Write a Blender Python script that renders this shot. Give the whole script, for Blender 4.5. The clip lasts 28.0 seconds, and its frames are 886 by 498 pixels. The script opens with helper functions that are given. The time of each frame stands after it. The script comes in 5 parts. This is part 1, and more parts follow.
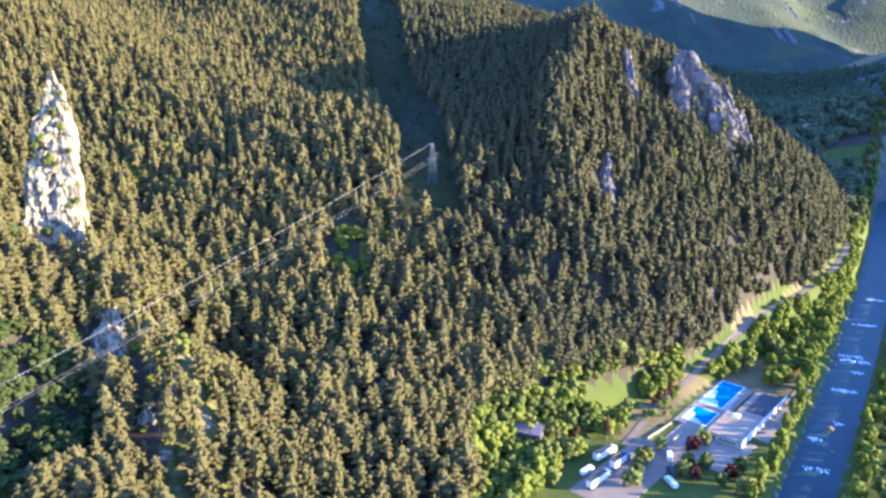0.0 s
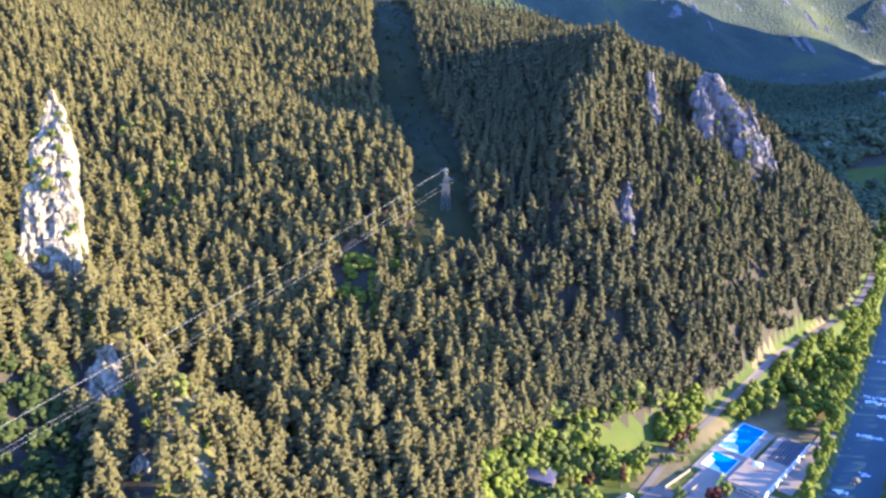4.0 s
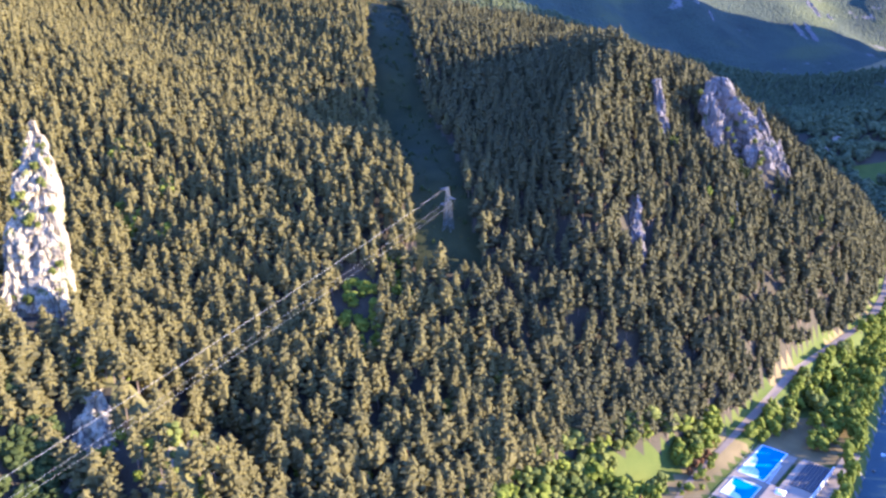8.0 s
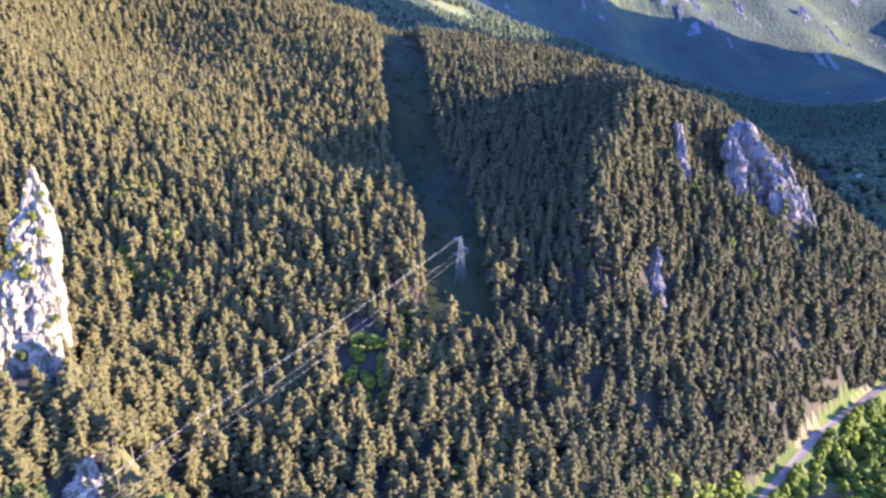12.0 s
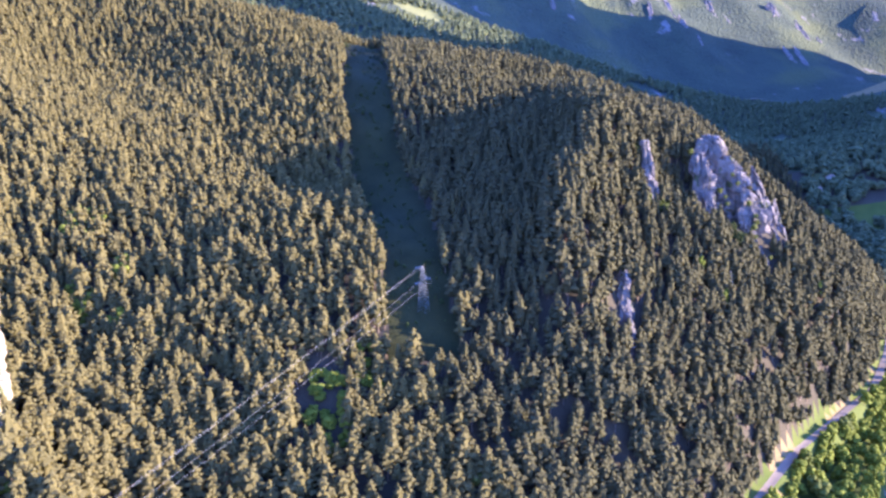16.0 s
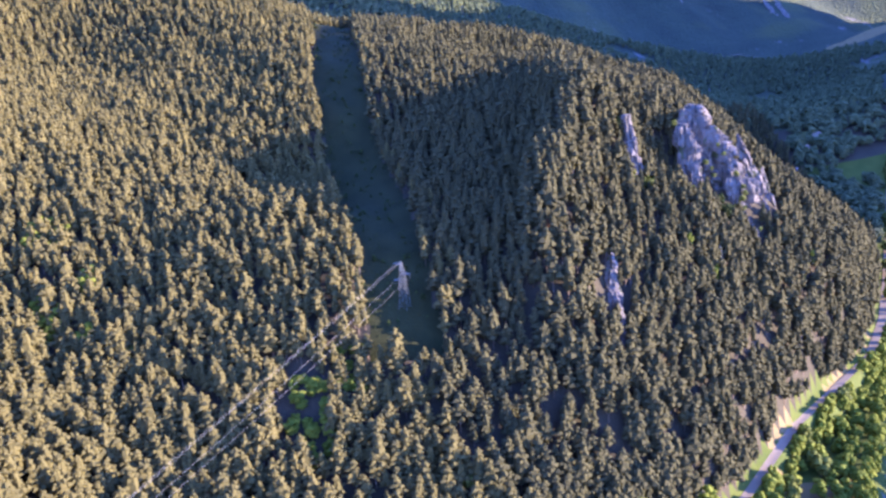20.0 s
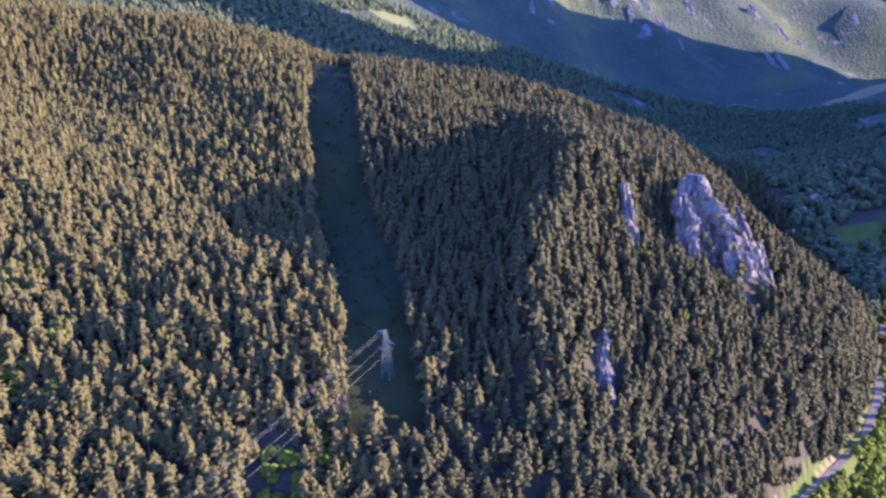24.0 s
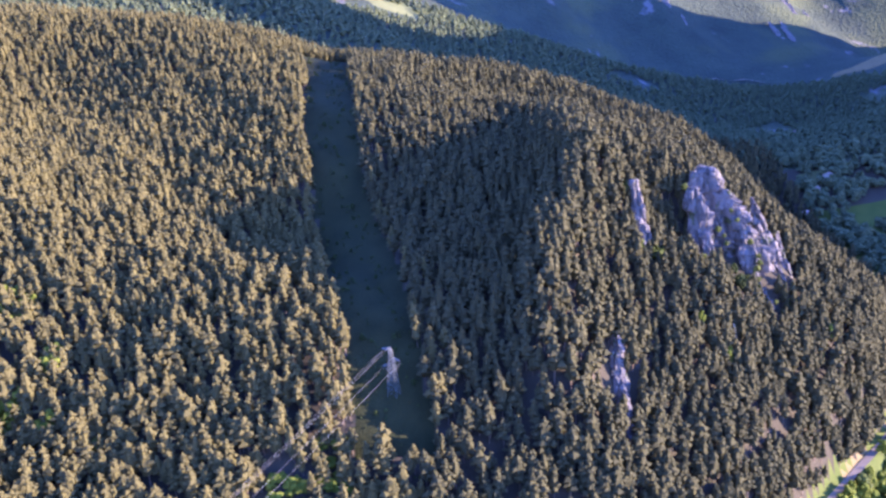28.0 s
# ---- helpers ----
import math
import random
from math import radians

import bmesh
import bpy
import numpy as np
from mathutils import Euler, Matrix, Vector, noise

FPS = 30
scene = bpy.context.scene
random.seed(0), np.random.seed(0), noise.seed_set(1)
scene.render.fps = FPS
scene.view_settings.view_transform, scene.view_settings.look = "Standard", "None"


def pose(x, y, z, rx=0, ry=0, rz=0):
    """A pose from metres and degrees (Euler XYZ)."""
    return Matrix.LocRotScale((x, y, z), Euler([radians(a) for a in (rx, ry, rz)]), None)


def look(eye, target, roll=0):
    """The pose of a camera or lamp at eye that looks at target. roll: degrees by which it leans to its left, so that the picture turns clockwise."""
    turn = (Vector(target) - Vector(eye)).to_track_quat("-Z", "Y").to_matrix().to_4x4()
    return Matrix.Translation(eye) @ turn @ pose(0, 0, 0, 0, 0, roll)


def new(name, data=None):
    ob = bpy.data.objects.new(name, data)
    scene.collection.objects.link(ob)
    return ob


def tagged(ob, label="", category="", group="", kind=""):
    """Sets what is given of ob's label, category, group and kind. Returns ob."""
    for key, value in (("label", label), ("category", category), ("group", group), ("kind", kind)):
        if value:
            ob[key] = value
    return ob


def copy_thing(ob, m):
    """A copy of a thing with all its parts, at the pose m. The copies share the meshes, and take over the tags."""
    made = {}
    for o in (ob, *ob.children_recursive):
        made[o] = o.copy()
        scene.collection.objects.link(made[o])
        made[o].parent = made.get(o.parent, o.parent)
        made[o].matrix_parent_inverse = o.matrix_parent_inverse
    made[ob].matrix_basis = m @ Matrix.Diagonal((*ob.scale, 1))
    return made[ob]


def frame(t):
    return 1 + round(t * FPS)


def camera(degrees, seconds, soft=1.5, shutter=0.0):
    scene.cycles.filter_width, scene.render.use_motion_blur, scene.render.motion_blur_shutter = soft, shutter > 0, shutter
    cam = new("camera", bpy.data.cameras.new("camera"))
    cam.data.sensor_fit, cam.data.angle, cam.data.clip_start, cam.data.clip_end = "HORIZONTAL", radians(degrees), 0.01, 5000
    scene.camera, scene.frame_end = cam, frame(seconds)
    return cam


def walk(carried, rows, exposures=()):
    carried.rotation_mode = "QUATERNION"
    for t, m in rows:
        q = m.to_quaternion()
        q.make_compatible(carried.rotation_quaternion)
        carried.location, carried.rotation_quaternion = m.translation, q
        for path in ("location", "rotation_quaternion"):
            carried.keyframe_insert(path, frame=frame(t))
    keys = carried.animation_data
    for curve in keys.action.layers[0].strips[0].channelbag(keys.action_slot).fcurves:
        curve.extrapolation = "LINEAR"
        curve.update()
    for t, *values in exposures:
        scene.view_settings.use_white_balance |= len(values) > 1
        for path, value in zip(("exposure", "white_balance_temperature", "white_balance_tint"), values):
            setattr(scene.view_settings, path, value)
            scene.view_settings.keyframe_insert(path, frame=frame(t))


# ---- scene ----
cam = camera(58.7, 28.0, soft=2.7)
PATH = [
    (0, (2.348, 0.532, 230.791), (1.932, 19.512, 224.51), -0.79),
    (0.5, (2.66, 3.248, 232.604), (2.283, 22.228, 226.293), -1.39),
    (1, (2.578, 5.607, 234.849), (2.183, 24.617, 228.638), -2.99),
    (1.5, (2.22, 8.828, 236.943), (1.802, 27.798, 230.623), -0.69),
    (2, (2.697, 11.073, 238.514), (2.296, 30.013, 232.093), 0.51),
    (2.5, (1.122, 13.432, 240.683), (0.75, 32.472, 234.552), 0.21),
    (3, (1.074, 17.107, 242.184), (0.623, 36.047, 235.755), 2.1),
    (3.5, (-0.8, 20.063, 243.448), (-1.349, 39.013, 237.081), 1.41),
    (5.5, (1.335, 29.193, 241.34), (0.778, 48.053, 234.704), -1.7),
    (6, (0.675, 31.409, 242.214), (0.068, 50.139, 235.219), -1.01),
    (6.5, (0.723, 35.231, 244.827), (0.15, 54.141, 238.341), -0.6),
    (7, (0.529, 38.215, 247.884), (-0.046, 57.215, 241.678), -0.59),
    (7.5, (-0.57, 41.095, 250.184), (-1.239, 60.045, 243.821), 0.11),
    (8, (-1.323, 43.762, 252.747), (-2.007, 62.652, 246.205), -1.1),
    (8.5, (-0.691, 46.591, 255.208), (-1.411, 65.521, 248.806), -1.89),
    (9, (0.325, 49.005, 257.404), (-0.393, 67.965, 251.073), -1.89),
    (9.5, (2.694, 51.907, 259.77), (2.095, 70.857, 253.415), 0.41),
    (10, (2.521, 53.991, 261.343), (1.906, 72.871, 254.778), -0.1),
    (10.5, (2.634, 56.505, 263.156), (1.94, 75.615, 257.304), -0.18),
    (11, (3.747, 58.892, 264.197), (3.098, 77.952, 258.173), 1.22),
    (11.5, (1.493, 61.63, 264.095), (0.782, 80.55, 257.653), -0.6),
    (12, (-1.39, 64.341, 264.847), (-2.402, 83.351, 258.714), -0.48),
    (12.5, (-0.208, 66.694, 265.576), (-1.032, 85.694, 259.377), -1.29),
    (14.5, (7.658, 74.85, 268.555), (7.134, 93.63, 261.687), -1.61),
    (15, (6.852, 77.588, 269.924), (6.195, 96.438, 263.271), -3.9),
    (15.5, (6.941, 80.047, 273.034), (6.376, 98.947, 266.498), -3.0),
    (16, (7.063, 82.636, 276.461), (6.578, 101.636, 270.232), -1.39),
    (16.5, (7.796, 84.869, 278.469), (7.435, 103.909, 272.357), -1.39),
    (17, (8.91, 87.621, 280.216), (8.543, 106.591, 273.894), 0.31),
    (17.5, (9.391, 89.823, 281.743), (9.054, 108.903, 275.771), -1.88),
    (18, (8.633, 92.736, 281.552), (8.227, 111.726, 275.281), -0.19),
    (18.5, (6.581, 95.472, 282.181), (5.798, 114.592, 276.361), 1.92),
    (19, (7.848, 97.609, 282.163), (6.997, 116.749, 276.416), -1.17),
    (19.5, (12.99, 98.525, 280.709), (12.685, 117.285, 273.795), -4.31),
    (20, (13.131, 101.224, 281.855), (12.844, 119.974, 274.891), -4.41),
    (20.5, (11.586, 103.731, 284.258), (11.379, 122.611, 277.651), -2.4),
    (21, (12.021, 106.54, 286.629), (11.83, 125.47, 280.192), -2.8),
    (21.5, (11.285, 109.048, 288.707), (11.094, 127.978, 282.27), -1.4),
    (23.5, (14.58, 118.531, 296.883), (14.528, 137.561, 290.732), -2.19),
    (24, (15.476, 121.221, 296.807), (15.426, 140.171, 290.426), -1.29),
    (24.5, (14.325, 123.127, 297.198), (14.178, 142.117, 290.919), -3.09),
    (25, (12.924, 126.452, 298.019), (12.617, 145.432, 291.716), -1.59),
    (25.5, (11.914, 128.516, 298.54), (11.417, 147.706, 292.902), -1.57),
    (26, (16.946, 130.155, 297.846), (16.84, 149.035, 291.246), -4.3),
    (26.5, (18.204, 133.302, 297.546), (17.948, 151.932, 290.29), -4.92),
    (27, (18.484, 135.797, 299.597), (18.281, 154.467, 292.42), -2.22),
    (27.5, (17.378, 137.275, 303.071), (17.255, 156.185, 296.551), -3.9),
    (28, (17.991, 140.184, 303.935), (17.719, 158.994, 297.14), -3.71),
]
EXPOSURES = [(0, 2.82, 5080, 16), (9, 2.83, 4980, 29), (11, 2.7, 4960, 31), (12, 2.85, 4930, 33), (16, 2.88, 4890, 37), (18, 2.68, 4890, 39), (19, 2.4, 4890, 41), (20, 2.8, 4890, 39), (21.2, 2.92, 4860, 39), (23.5, 2.52, 4850, 42), (25, 2.42, 4850, 42), (26, 2.42, 4850, 42), (27, 2.95, 4850, 42), (28, 2.74, 4850, 44)]
walk(cam, [(t, look(eye, target, roll)) for t, eye, target, roll in PATH], EXPOSURES)

# ---- world, sun ----
SUN_AZ, SUN_EL = -6.0, 11.5          # degrees: from +x towards +y, above the horizon
world = bpy.data.worlds.new("world")
scene.world = world
world.use_nodes = True
wn = world.node_tree
sky = wn.nodes.new("ShaderNodeTexSky")
sky.sky_type = "NISHITA"
sky.sun_disc = False
sky.sun_elevation = radians(SUN_EL)
sky.sun_rotation = radians(90 - SUN_AZ)
sky.altitude = 900
sky.ozone_density = 4.0
sky.dust_density = 0.2
sky.air_density = 1.5
wn.nodes["Background"].inputs[1].default_value = 0.15
# clear blue evening sky, with the haze of the valley left out
tint = wn.nodes.new("ShaderNodeVectorMath")
tint.operation = "MULTIPLY"
tint.inputs[1].default_value = (1.00, 0.95, 1.36)
wn.links.new(sky.outputs[0], tint.inputs[0])
wn.links.new(tint.outputs[0], wn.nodes["Background"].inputs[0])
sun = new("sun", bpy.data.lights.new("sun", "SUN"))
sun.data.energy = 4.9
sun.data.angle = radians(0.5)
sun.data.color = (1.0, 0.77, 0.40)
sun_dir = Vector((math.cos(radians(SUN_AZ)) * math.cos(radians(SUN_EL)), math.sin(radians(SUN_AZ)) * math.cos(radians(SUN_EL)), math.sin(radians(SUN_EL))))
sun.matrix_world = sun_dir.to_track_quat("Z", "Y").to_matrix().to_4x4()


# ---- materials ----
def material(name, low, high, size=1.0, rough=0.85, bump=0.3, island=0.0, fine=8.0, metal=0.0, dist=0.1, random_obj=0.0, leaf=0.0):
    """A surface that wanders between two colours at two scales, with fine relief."""
    m = bpy.data.materials.new(name)
    m.use_nodes = True
    n, l = m.node_tree.nodes, m.node_tree.links
    bsdf = n["Principled BSDF"]
    bsdf.inputs["Roughness"].default_value = rough
    bsdf.inputs["Metallic"].default_value = metal
    bsdf.inputs["Specular IOR Level"].default_value = 0.12 if rough > 0.7 else 0.5
    geo = n.new("ShaderNodeNewGeometry")
    big = n.new("ShaderNodeTexNoise")
    big.inputs["Scale"].default_value = 1.0 / size
    big.inputs["Detail"].default_value = 4
    small = n.new("ShaderNodeTexNoise")
    small.inputs["Scale"].default_value = fine / size
    small.inputs["Detail"].default_value = 3
    for t in (big, small):
        l.new(geo.outputs["Position"], t.inputs["Vector"])
    add = n.new("ShaderNodeMath")
    add.operation = "MULTIPLY_ADD"
    add.inputs[1].default_value = 0.55
    l.new(small.outputs[0], add.inputs[0])
    half = n.new("ShaderNodeMath")
    half.operation = "MULTIPLY_ADD"
    half.inputs[1].default_value, half.inputs[2].default_value = 1.1, -0.32
    l.new(big.outputs[0], half.inputs[0])
    l.new(half.outputs[0], add.inputs[2])
    last = add
    for weight, socket in ((island, geo.outputs["Random Per Island"]),):
        if weight:
            k = n.new("ShaderNodeMath")
            k.operation = "MULTIPLY_ADD"
            k.inputs[1].default_value = weight
            l.new(socket, k.inputs[0])
            off = n.new("ShaderNodeMath")
            off.inputs[1].default_value = -weight / 2
            l.new(last.outputs[0], off.inputs[0])
            l.new(off.outputs[0], k.inputs[2])
            last = k
    if random_obj:
        info = n.new("ShaderNodeObjectInfo")
        k = n.new("ShaderNodeMath")
        k.operation = "MULTIPLY_ADD"
        k.inputs[1].default_value = random_obj
        l.new(info.outputs["Random"], k.inputs[0])
        off = n.new("ShaderNodeMath")
        off.inputs[1].default_value = -random_obj / 2
        l.new(last.outputs[0], off.inputs[0])
        l.new(off.outputs[0], k.inputs[2])
        last = k
    mix = n.new("ShaderNodeMix")
    mix.data_type = "RGBA"
    mix.inputs[6].default_value = (*low, 1)
    mix.inputs[7].default_value = (*high, 1)
    l.new(last.outputs[0], mix.inputs[0])
    l.new(mix.outputs[2], bsdf.inputs["Base Color"])
    if bump:
        b = n.new("ShaderNodeBump")
        b.inputs["Strength"].default_value = bump
        b.inputs["Distance"].default_value = dist
        l.new(small.outputs[0], b.inputs["Height"])
        l.new(b.outputs[0], bsdf.inputs["Normal"])
    if leaf:
        glow = n.new("ShaderNodeBsdfTranslucent")
        l.new(mix.outputs[2], glow.inputs["Color"])
        both = n.new("ShaderNodeMixShader")
        both.inputs[0].default_value = leaf
        l.new(bsdf.outputs[0], both.inputs[1])
        l.new(glow.outputs[0], both.inputs[2])
        l.new(both.outputs[0], n["Material Output"].inputs["Surface"])
    return m


M_PINE = material("pine_needles", (0.115, 0.103, 0.038), (0.187, 0.160, 0.059), 9.0, 0.8, 0.5, 0.25, 12, dist=0.5, random_obj=0.3, leaf=0.5)
# pine needles darkened to put the eastern slope's shade into the colour
M_PINE_SHADE = material("shade_toned_pine_needles", (0.086, 0.081, 0.036), (0.153, 0.138, 0.060), 9.0, 0.8, 0.5, 0.25, 12, dist=0.5, random_obj=0.3, leaf=0.5)
M_BARK = material("pine_bark", (0.10, 0.07, 0.05), (0.24, 0.18, 0.13), 3.0, 0.9, 0.3)
M_LEAF = material("broad_leaves", (0.078, 0.100, 0.020), (0.240, 0.250, 0.055), 7.0, 0.75, 0.6, 0.4, 12, dist=0.4, random_obj=0.5, leaf=0.5)
M_BUSH = material("bright_leaves", (0.095, 0.125, 0.014), (0.300, 0.320, 0.045), 6.0, 0.75, 0.6, 0.4, 12, dist=0.4, random_obj=0.4, leaf=0.5)
# darkened leaves that stand in for shade in strip, recess and dell
M_SHADE_LEAF = material("shade_toned_leaves", (0.026, 0.040, 0.010), (0.085, 0.100, 0.028), 8.0, 0.8, 0.5, 0.4, 10, dist=0.3, leaf=0.4)
# paler, greyer leaves that paint distance haze into valley and plateau woods
M_HAZE_LEAF = material("haze_paled_leaves", (0.060, 0.078, 0.036), (0.190, 0.210, 0.100), 8.0, 0.8, 0.5, 0.4, 10, dist=0.3, leaf=0.4)
M_RED = material("copper_leaves", (0.045, 0.012, 0.012), (0.11, 0.03, 0.025), 4.0, 0.75, 0.6, 0.4, 10, dist=0.3, leaf=0.5)
M_RUST = material("dry_needles", (0.10, 0.05, 0.02), (0.20, 0.10, 0.04), 4.0, 0.8, 0.6, 0.4, 10, dist=0.3, leaf=0.5)
M_FLOOR = material("forest_litter", (0.032, 0.028, 0.018), (0.078, 0.064, 0.042), 30.0, 0.95, 0.5, 0, 30, dist=0.6)
M_GRASS = material("meadow_grass", (0.040, 0.060, 0.010), (0.110, 0.120, 0.024), 16.0, 0.9, 0.5, 0, 25, dist=0.3)
M_DRY = material("dry_grass", (0.11, 0.085, 0.038), (0.235, 0.175, 0.075), 9.0, 0.95, 0.4, 0, 20, dist=0.2)
# grass far darker than the meadow: the strip's shade lies in its colour
M_CLEAR = material("shade_toned_clearing_grass", (0.015, 0.018, 0.006), (0.042, 0.043, 0.015), 12.0, 0.95, 0.6, 0, 14, dist=0.8)
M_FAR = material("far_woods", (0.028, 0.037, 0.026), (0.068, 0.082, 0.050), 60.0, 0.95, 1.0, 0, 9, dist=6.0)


def add_scree(m, rock, lo, hi):
    """Bare rock where a slope is steep, broken up by noise."""
    n, l = m.node_tree.nodes, m.node_tree.links
    bsdf = n["Principled BSDF"]
    geo = n.new("ShaderNodeNewGeometry")
    sep = n.new("ShaderNodeSeparateXYZ")
    l.new(geo.outputs["Normal"], sep.inputs[0])
    patch = n.new("ShaderNodeTexNoise")
    patch.inputs["Scale"].default_value = 0.02
    patch.inputs["Detail"].default_value = 7
    l.new(geo.outputs["Position"], patch.inputs["Vector"])
    k = n.new("ShaderNodeMath")
    k.operation = "MULTIPLY_ADD"
    k.inputs[1].default_value = -0.75
    l.new(patch.outputs[0], k.inputs[0])
    l.new(sep.outputs[2], k.inputs[2])
    ramp = n.new("ShaderNodeMapRange")
    ramp.inputs[1].default_value, ramp.inputs[2].default_value = hi, lo
    l.new(k.outputs[0], ramp.inputs[0])
    mix = n.new("ShaderNodeMix")
    mix.data_type = "RGBA"
    old = bsdf.inputs["Base Color"].links[0].from_socket
    l.new(ramp.outputs[0], mix.inputs[0])
    l.new(old, mix.inputs[6])
    mix.inputs[7].default_value = (*rock, 1)
    l.new(mix.outputs[2], bsdf.inputs["Base Color"])


def add_pasture(m, grass, size, lo, hi):
    """Open pasture in patches between the woods."""
    n, l = m.node_tree.nodes, m.node_tree.links
    bsdf = n["Principled BSDF"]
    geo = n.new("ShaderNodeNewGeometry")
    patch = n.new("ShaderNodeTexNoise")
    patch.inputs["Scale"].default_value = 1 / size
    patch.inputs["Detail"].default_value = 5
    l.new(geo.outputs["Position"], patch.inputs["Vector"])
    ramp = n.new("ShaderNodeMapRange")
    ramp.inputs[1].default_value, ramp.inputs[2].default_value = lo, hi
    l.new(patch.outputs[0], ramp.inputs[0])
    mix = n.new("ShaderNodeMix")
    mix.data_type = "RGBA"
    old = bsdf.inputs["Base Color"].links[0].from_socket
    l.new(ramp.outputs[0], mix.inputs[0])
    l.new(old, mix.inputs[6])
    mix.inputs[7].default_value = (*grass, 1)
    l.new(mix.outputs[2], bsdf.inputs["Base Color"])


def add_streaks(m, colour, scale, lo, hi):
    """Streaks of another colour or patches of growth over a rock face."""
    n, l = m.node_tree.nodes, m.node_tree.links
    bsdf = n["Principled BSDF"]
    geo = n.new("ShaderNodeNewGeometry")
    stretch = n.new("ShaderNodeVectorMath")
    stretch.operation = "MULTIPLY"
    stretch.inputs[1].default_value = scale
    l.new(geo.outputs["Position"], stretch.inputs[0])
    patch = n.new("ShaderNodeTexNoise")
    patch.inputs["Scale"].default_value = 1.0
    patch.inputs["Detail"].default_value = 6
    patch.inputs["Roughness"].default_value = 0.62
    l.new(stretch.outputs[0], patch.inputs["Vector"])
    ramp = n.new("ShaderNodeMapRange")
    ramp.inputs[1].default_value, ramp.inputs[2].default_value = lo, hi
    l.new(patch.outputs[0], ramp.inputs[0])
    mix = n.new("ShaderNodeMix")
    mix.data_type = "RGBA"
    old = bsdf.inputs["Base Color"].links[0].from_socket
    l.new(ramp.outputs[0], mix.inputs[0])
    l.new(old, mix.inputs[6])
    mix.inputs[7].default_value = (*colour, 1)
    l.new(mix.outputs[2], bsdf.inputs["Base Color"])


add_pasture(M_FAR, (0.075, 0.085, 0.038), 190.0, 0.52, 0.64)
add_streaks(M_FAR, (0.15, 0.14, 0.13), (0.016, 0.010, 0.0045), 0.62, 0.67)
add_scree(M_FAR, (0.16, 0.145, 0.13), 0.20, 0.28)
M_FARM = material("far_pasture", (0.085, 0.10, 0.032), (0.19, 0.185, 0.068), 130.0, 0.95, 0.5, 0, 9, dist=3.0)
M_ROCK = material("limestone", (0.20, 0.168, 0.106), (0.40, 0.340, 0.222), 5.0, 0.9, 0.9, 0, 9, dist=0.8)
add_streaks(M_ROCK, (0.10, 0.082, 0.062), (0.50, 0.50, 0.055), 0.50, 0.61)
add_streaks(M_ROCK, (0.095, 0.100, 0.035), (0.13, 0.13, 0.09), 0.58, 0.64)
# the same limestone greyed and darkened: the crags' shade is in its colour
M_SHADEROCK = material("shade_grey_limestone", (0.100, 0.086, 0.075), (0.28, 0.242, 0.212), 5.0, 0.9, 0.9, 0, 9, dist=0.8)
add_streaks(M_SHADEROCK, (0.075, 0.068, 0.062), (0.50, 0.50, 0.055), 0.53, 0.62)
add_streaks(M_SHADEROCK, (0.070, 0.080, 0.030), (0.13, 0.13, 0.09), 0.57, 0.63)
M_RIB = material("dry_rib_grass", (0.065, 0.066, 0.018), (0.170, 0.145, 0.052), 9.0, 0.95, 0.6, 0, 14, dist=0.5)
add_streaks(M_RIB, (0.20, 0.17, 0.13), (0.16, 0.16, 0.08), 0.58, 0.66)
M_GRAVEL = material("river_gravel", (0.07, 0.07, 0.055), (0.17, 0.16, 0.13), 6.0, 0.95, 0.4, 0, 20, dist=0.2)
M_WATER = material("river_water", (0.008, 0.024, 0.028), (0.028, 0.056, 0.060), 14.0, 0.42, 0.5, 0, 10, dist=0.3)
M_WATER.node_tree.nodes["Principled BSDF"].inputs["Specular IOR Level"].default_value = 0.16
M_FOAM = material("rapid_foam", (0.55, 0.60, 0.63), (0.80, 0.82, 0.82), 3.0, 0.7, 0.6, 0, 8, dist=0.3)
M_ROAD = material("asphalt", (0.155, 0.120, 0.085), (0.240, 0.190, 0.140), 12.0, 0.9, 0.2, 0, 20)
M_PAVE = material("pale_paving", (0.21, 0.165, 0.118), (0.32, 0.258, 0.185), 6.0, 0.85, 0.15, 0, 20)
M_STEEL = material("galvanised_steel", (0.17, 0.18, 0.18), (0.28, 0.29, 0.29), 2.0, 0.45, 0.0, metal=0.6)
M_WIRE = material("aluminium_cable", (0.33, 0.32, 0.30), (0.44, 0.43, 0.40), 2.0, 0.5, 0.0)
M_POOL = material("pool_water", (0.010, 0.16, 0.55), (0.025, 0.27, 0.72), 5.0, 0.08, 0.12, 0, 10)
M_WHITE = material("white_paint", (0.70, 0.69, 0.66), (0.84, 0.83, 0.80), 1.5, 0.45, 0.0)
M_GLASS = material("dark_glass", (0.015, 0.02, 0.025), (0.03, 0.035, 0.04), 1.0, 0.08, 0.0)
M_TILE = material("clay_roof", (0.20, 0.135, 0.11), (0.36, 0.26, 0.215), 2.0, 0.85, 0.6, 0, 8, random_obj=0.3)
M_STONE = material("rubble_stone", (0.09, 0.077, 0.063), (0.19, 0.165, 0.14), 1.5, 0.9, 0.5)
M_SHALLOW = material("shallow_pool_water", (0.42, 0.60, 0.68), (0.70, 0.78, 0.80), 6.0, 0.12, 0.05)
M_PLASTER = material("ochre_plaster", (0.40, 0.33, 0.24), (0.55, 0.47, 0.36), 3.0, 0.9, 0.2)
M_CONCRETE = material("concrete_roof", (0.24, 0.180, 0.125), (0.34, 0.265, 0.190), 5.0, 0.9, 0.2)
M_YELLOW = material("yellow_paint", (0.62, 0.48, 0.03), (0.75, 0.60, 0.06), 2.0, 0.5, 0.0)
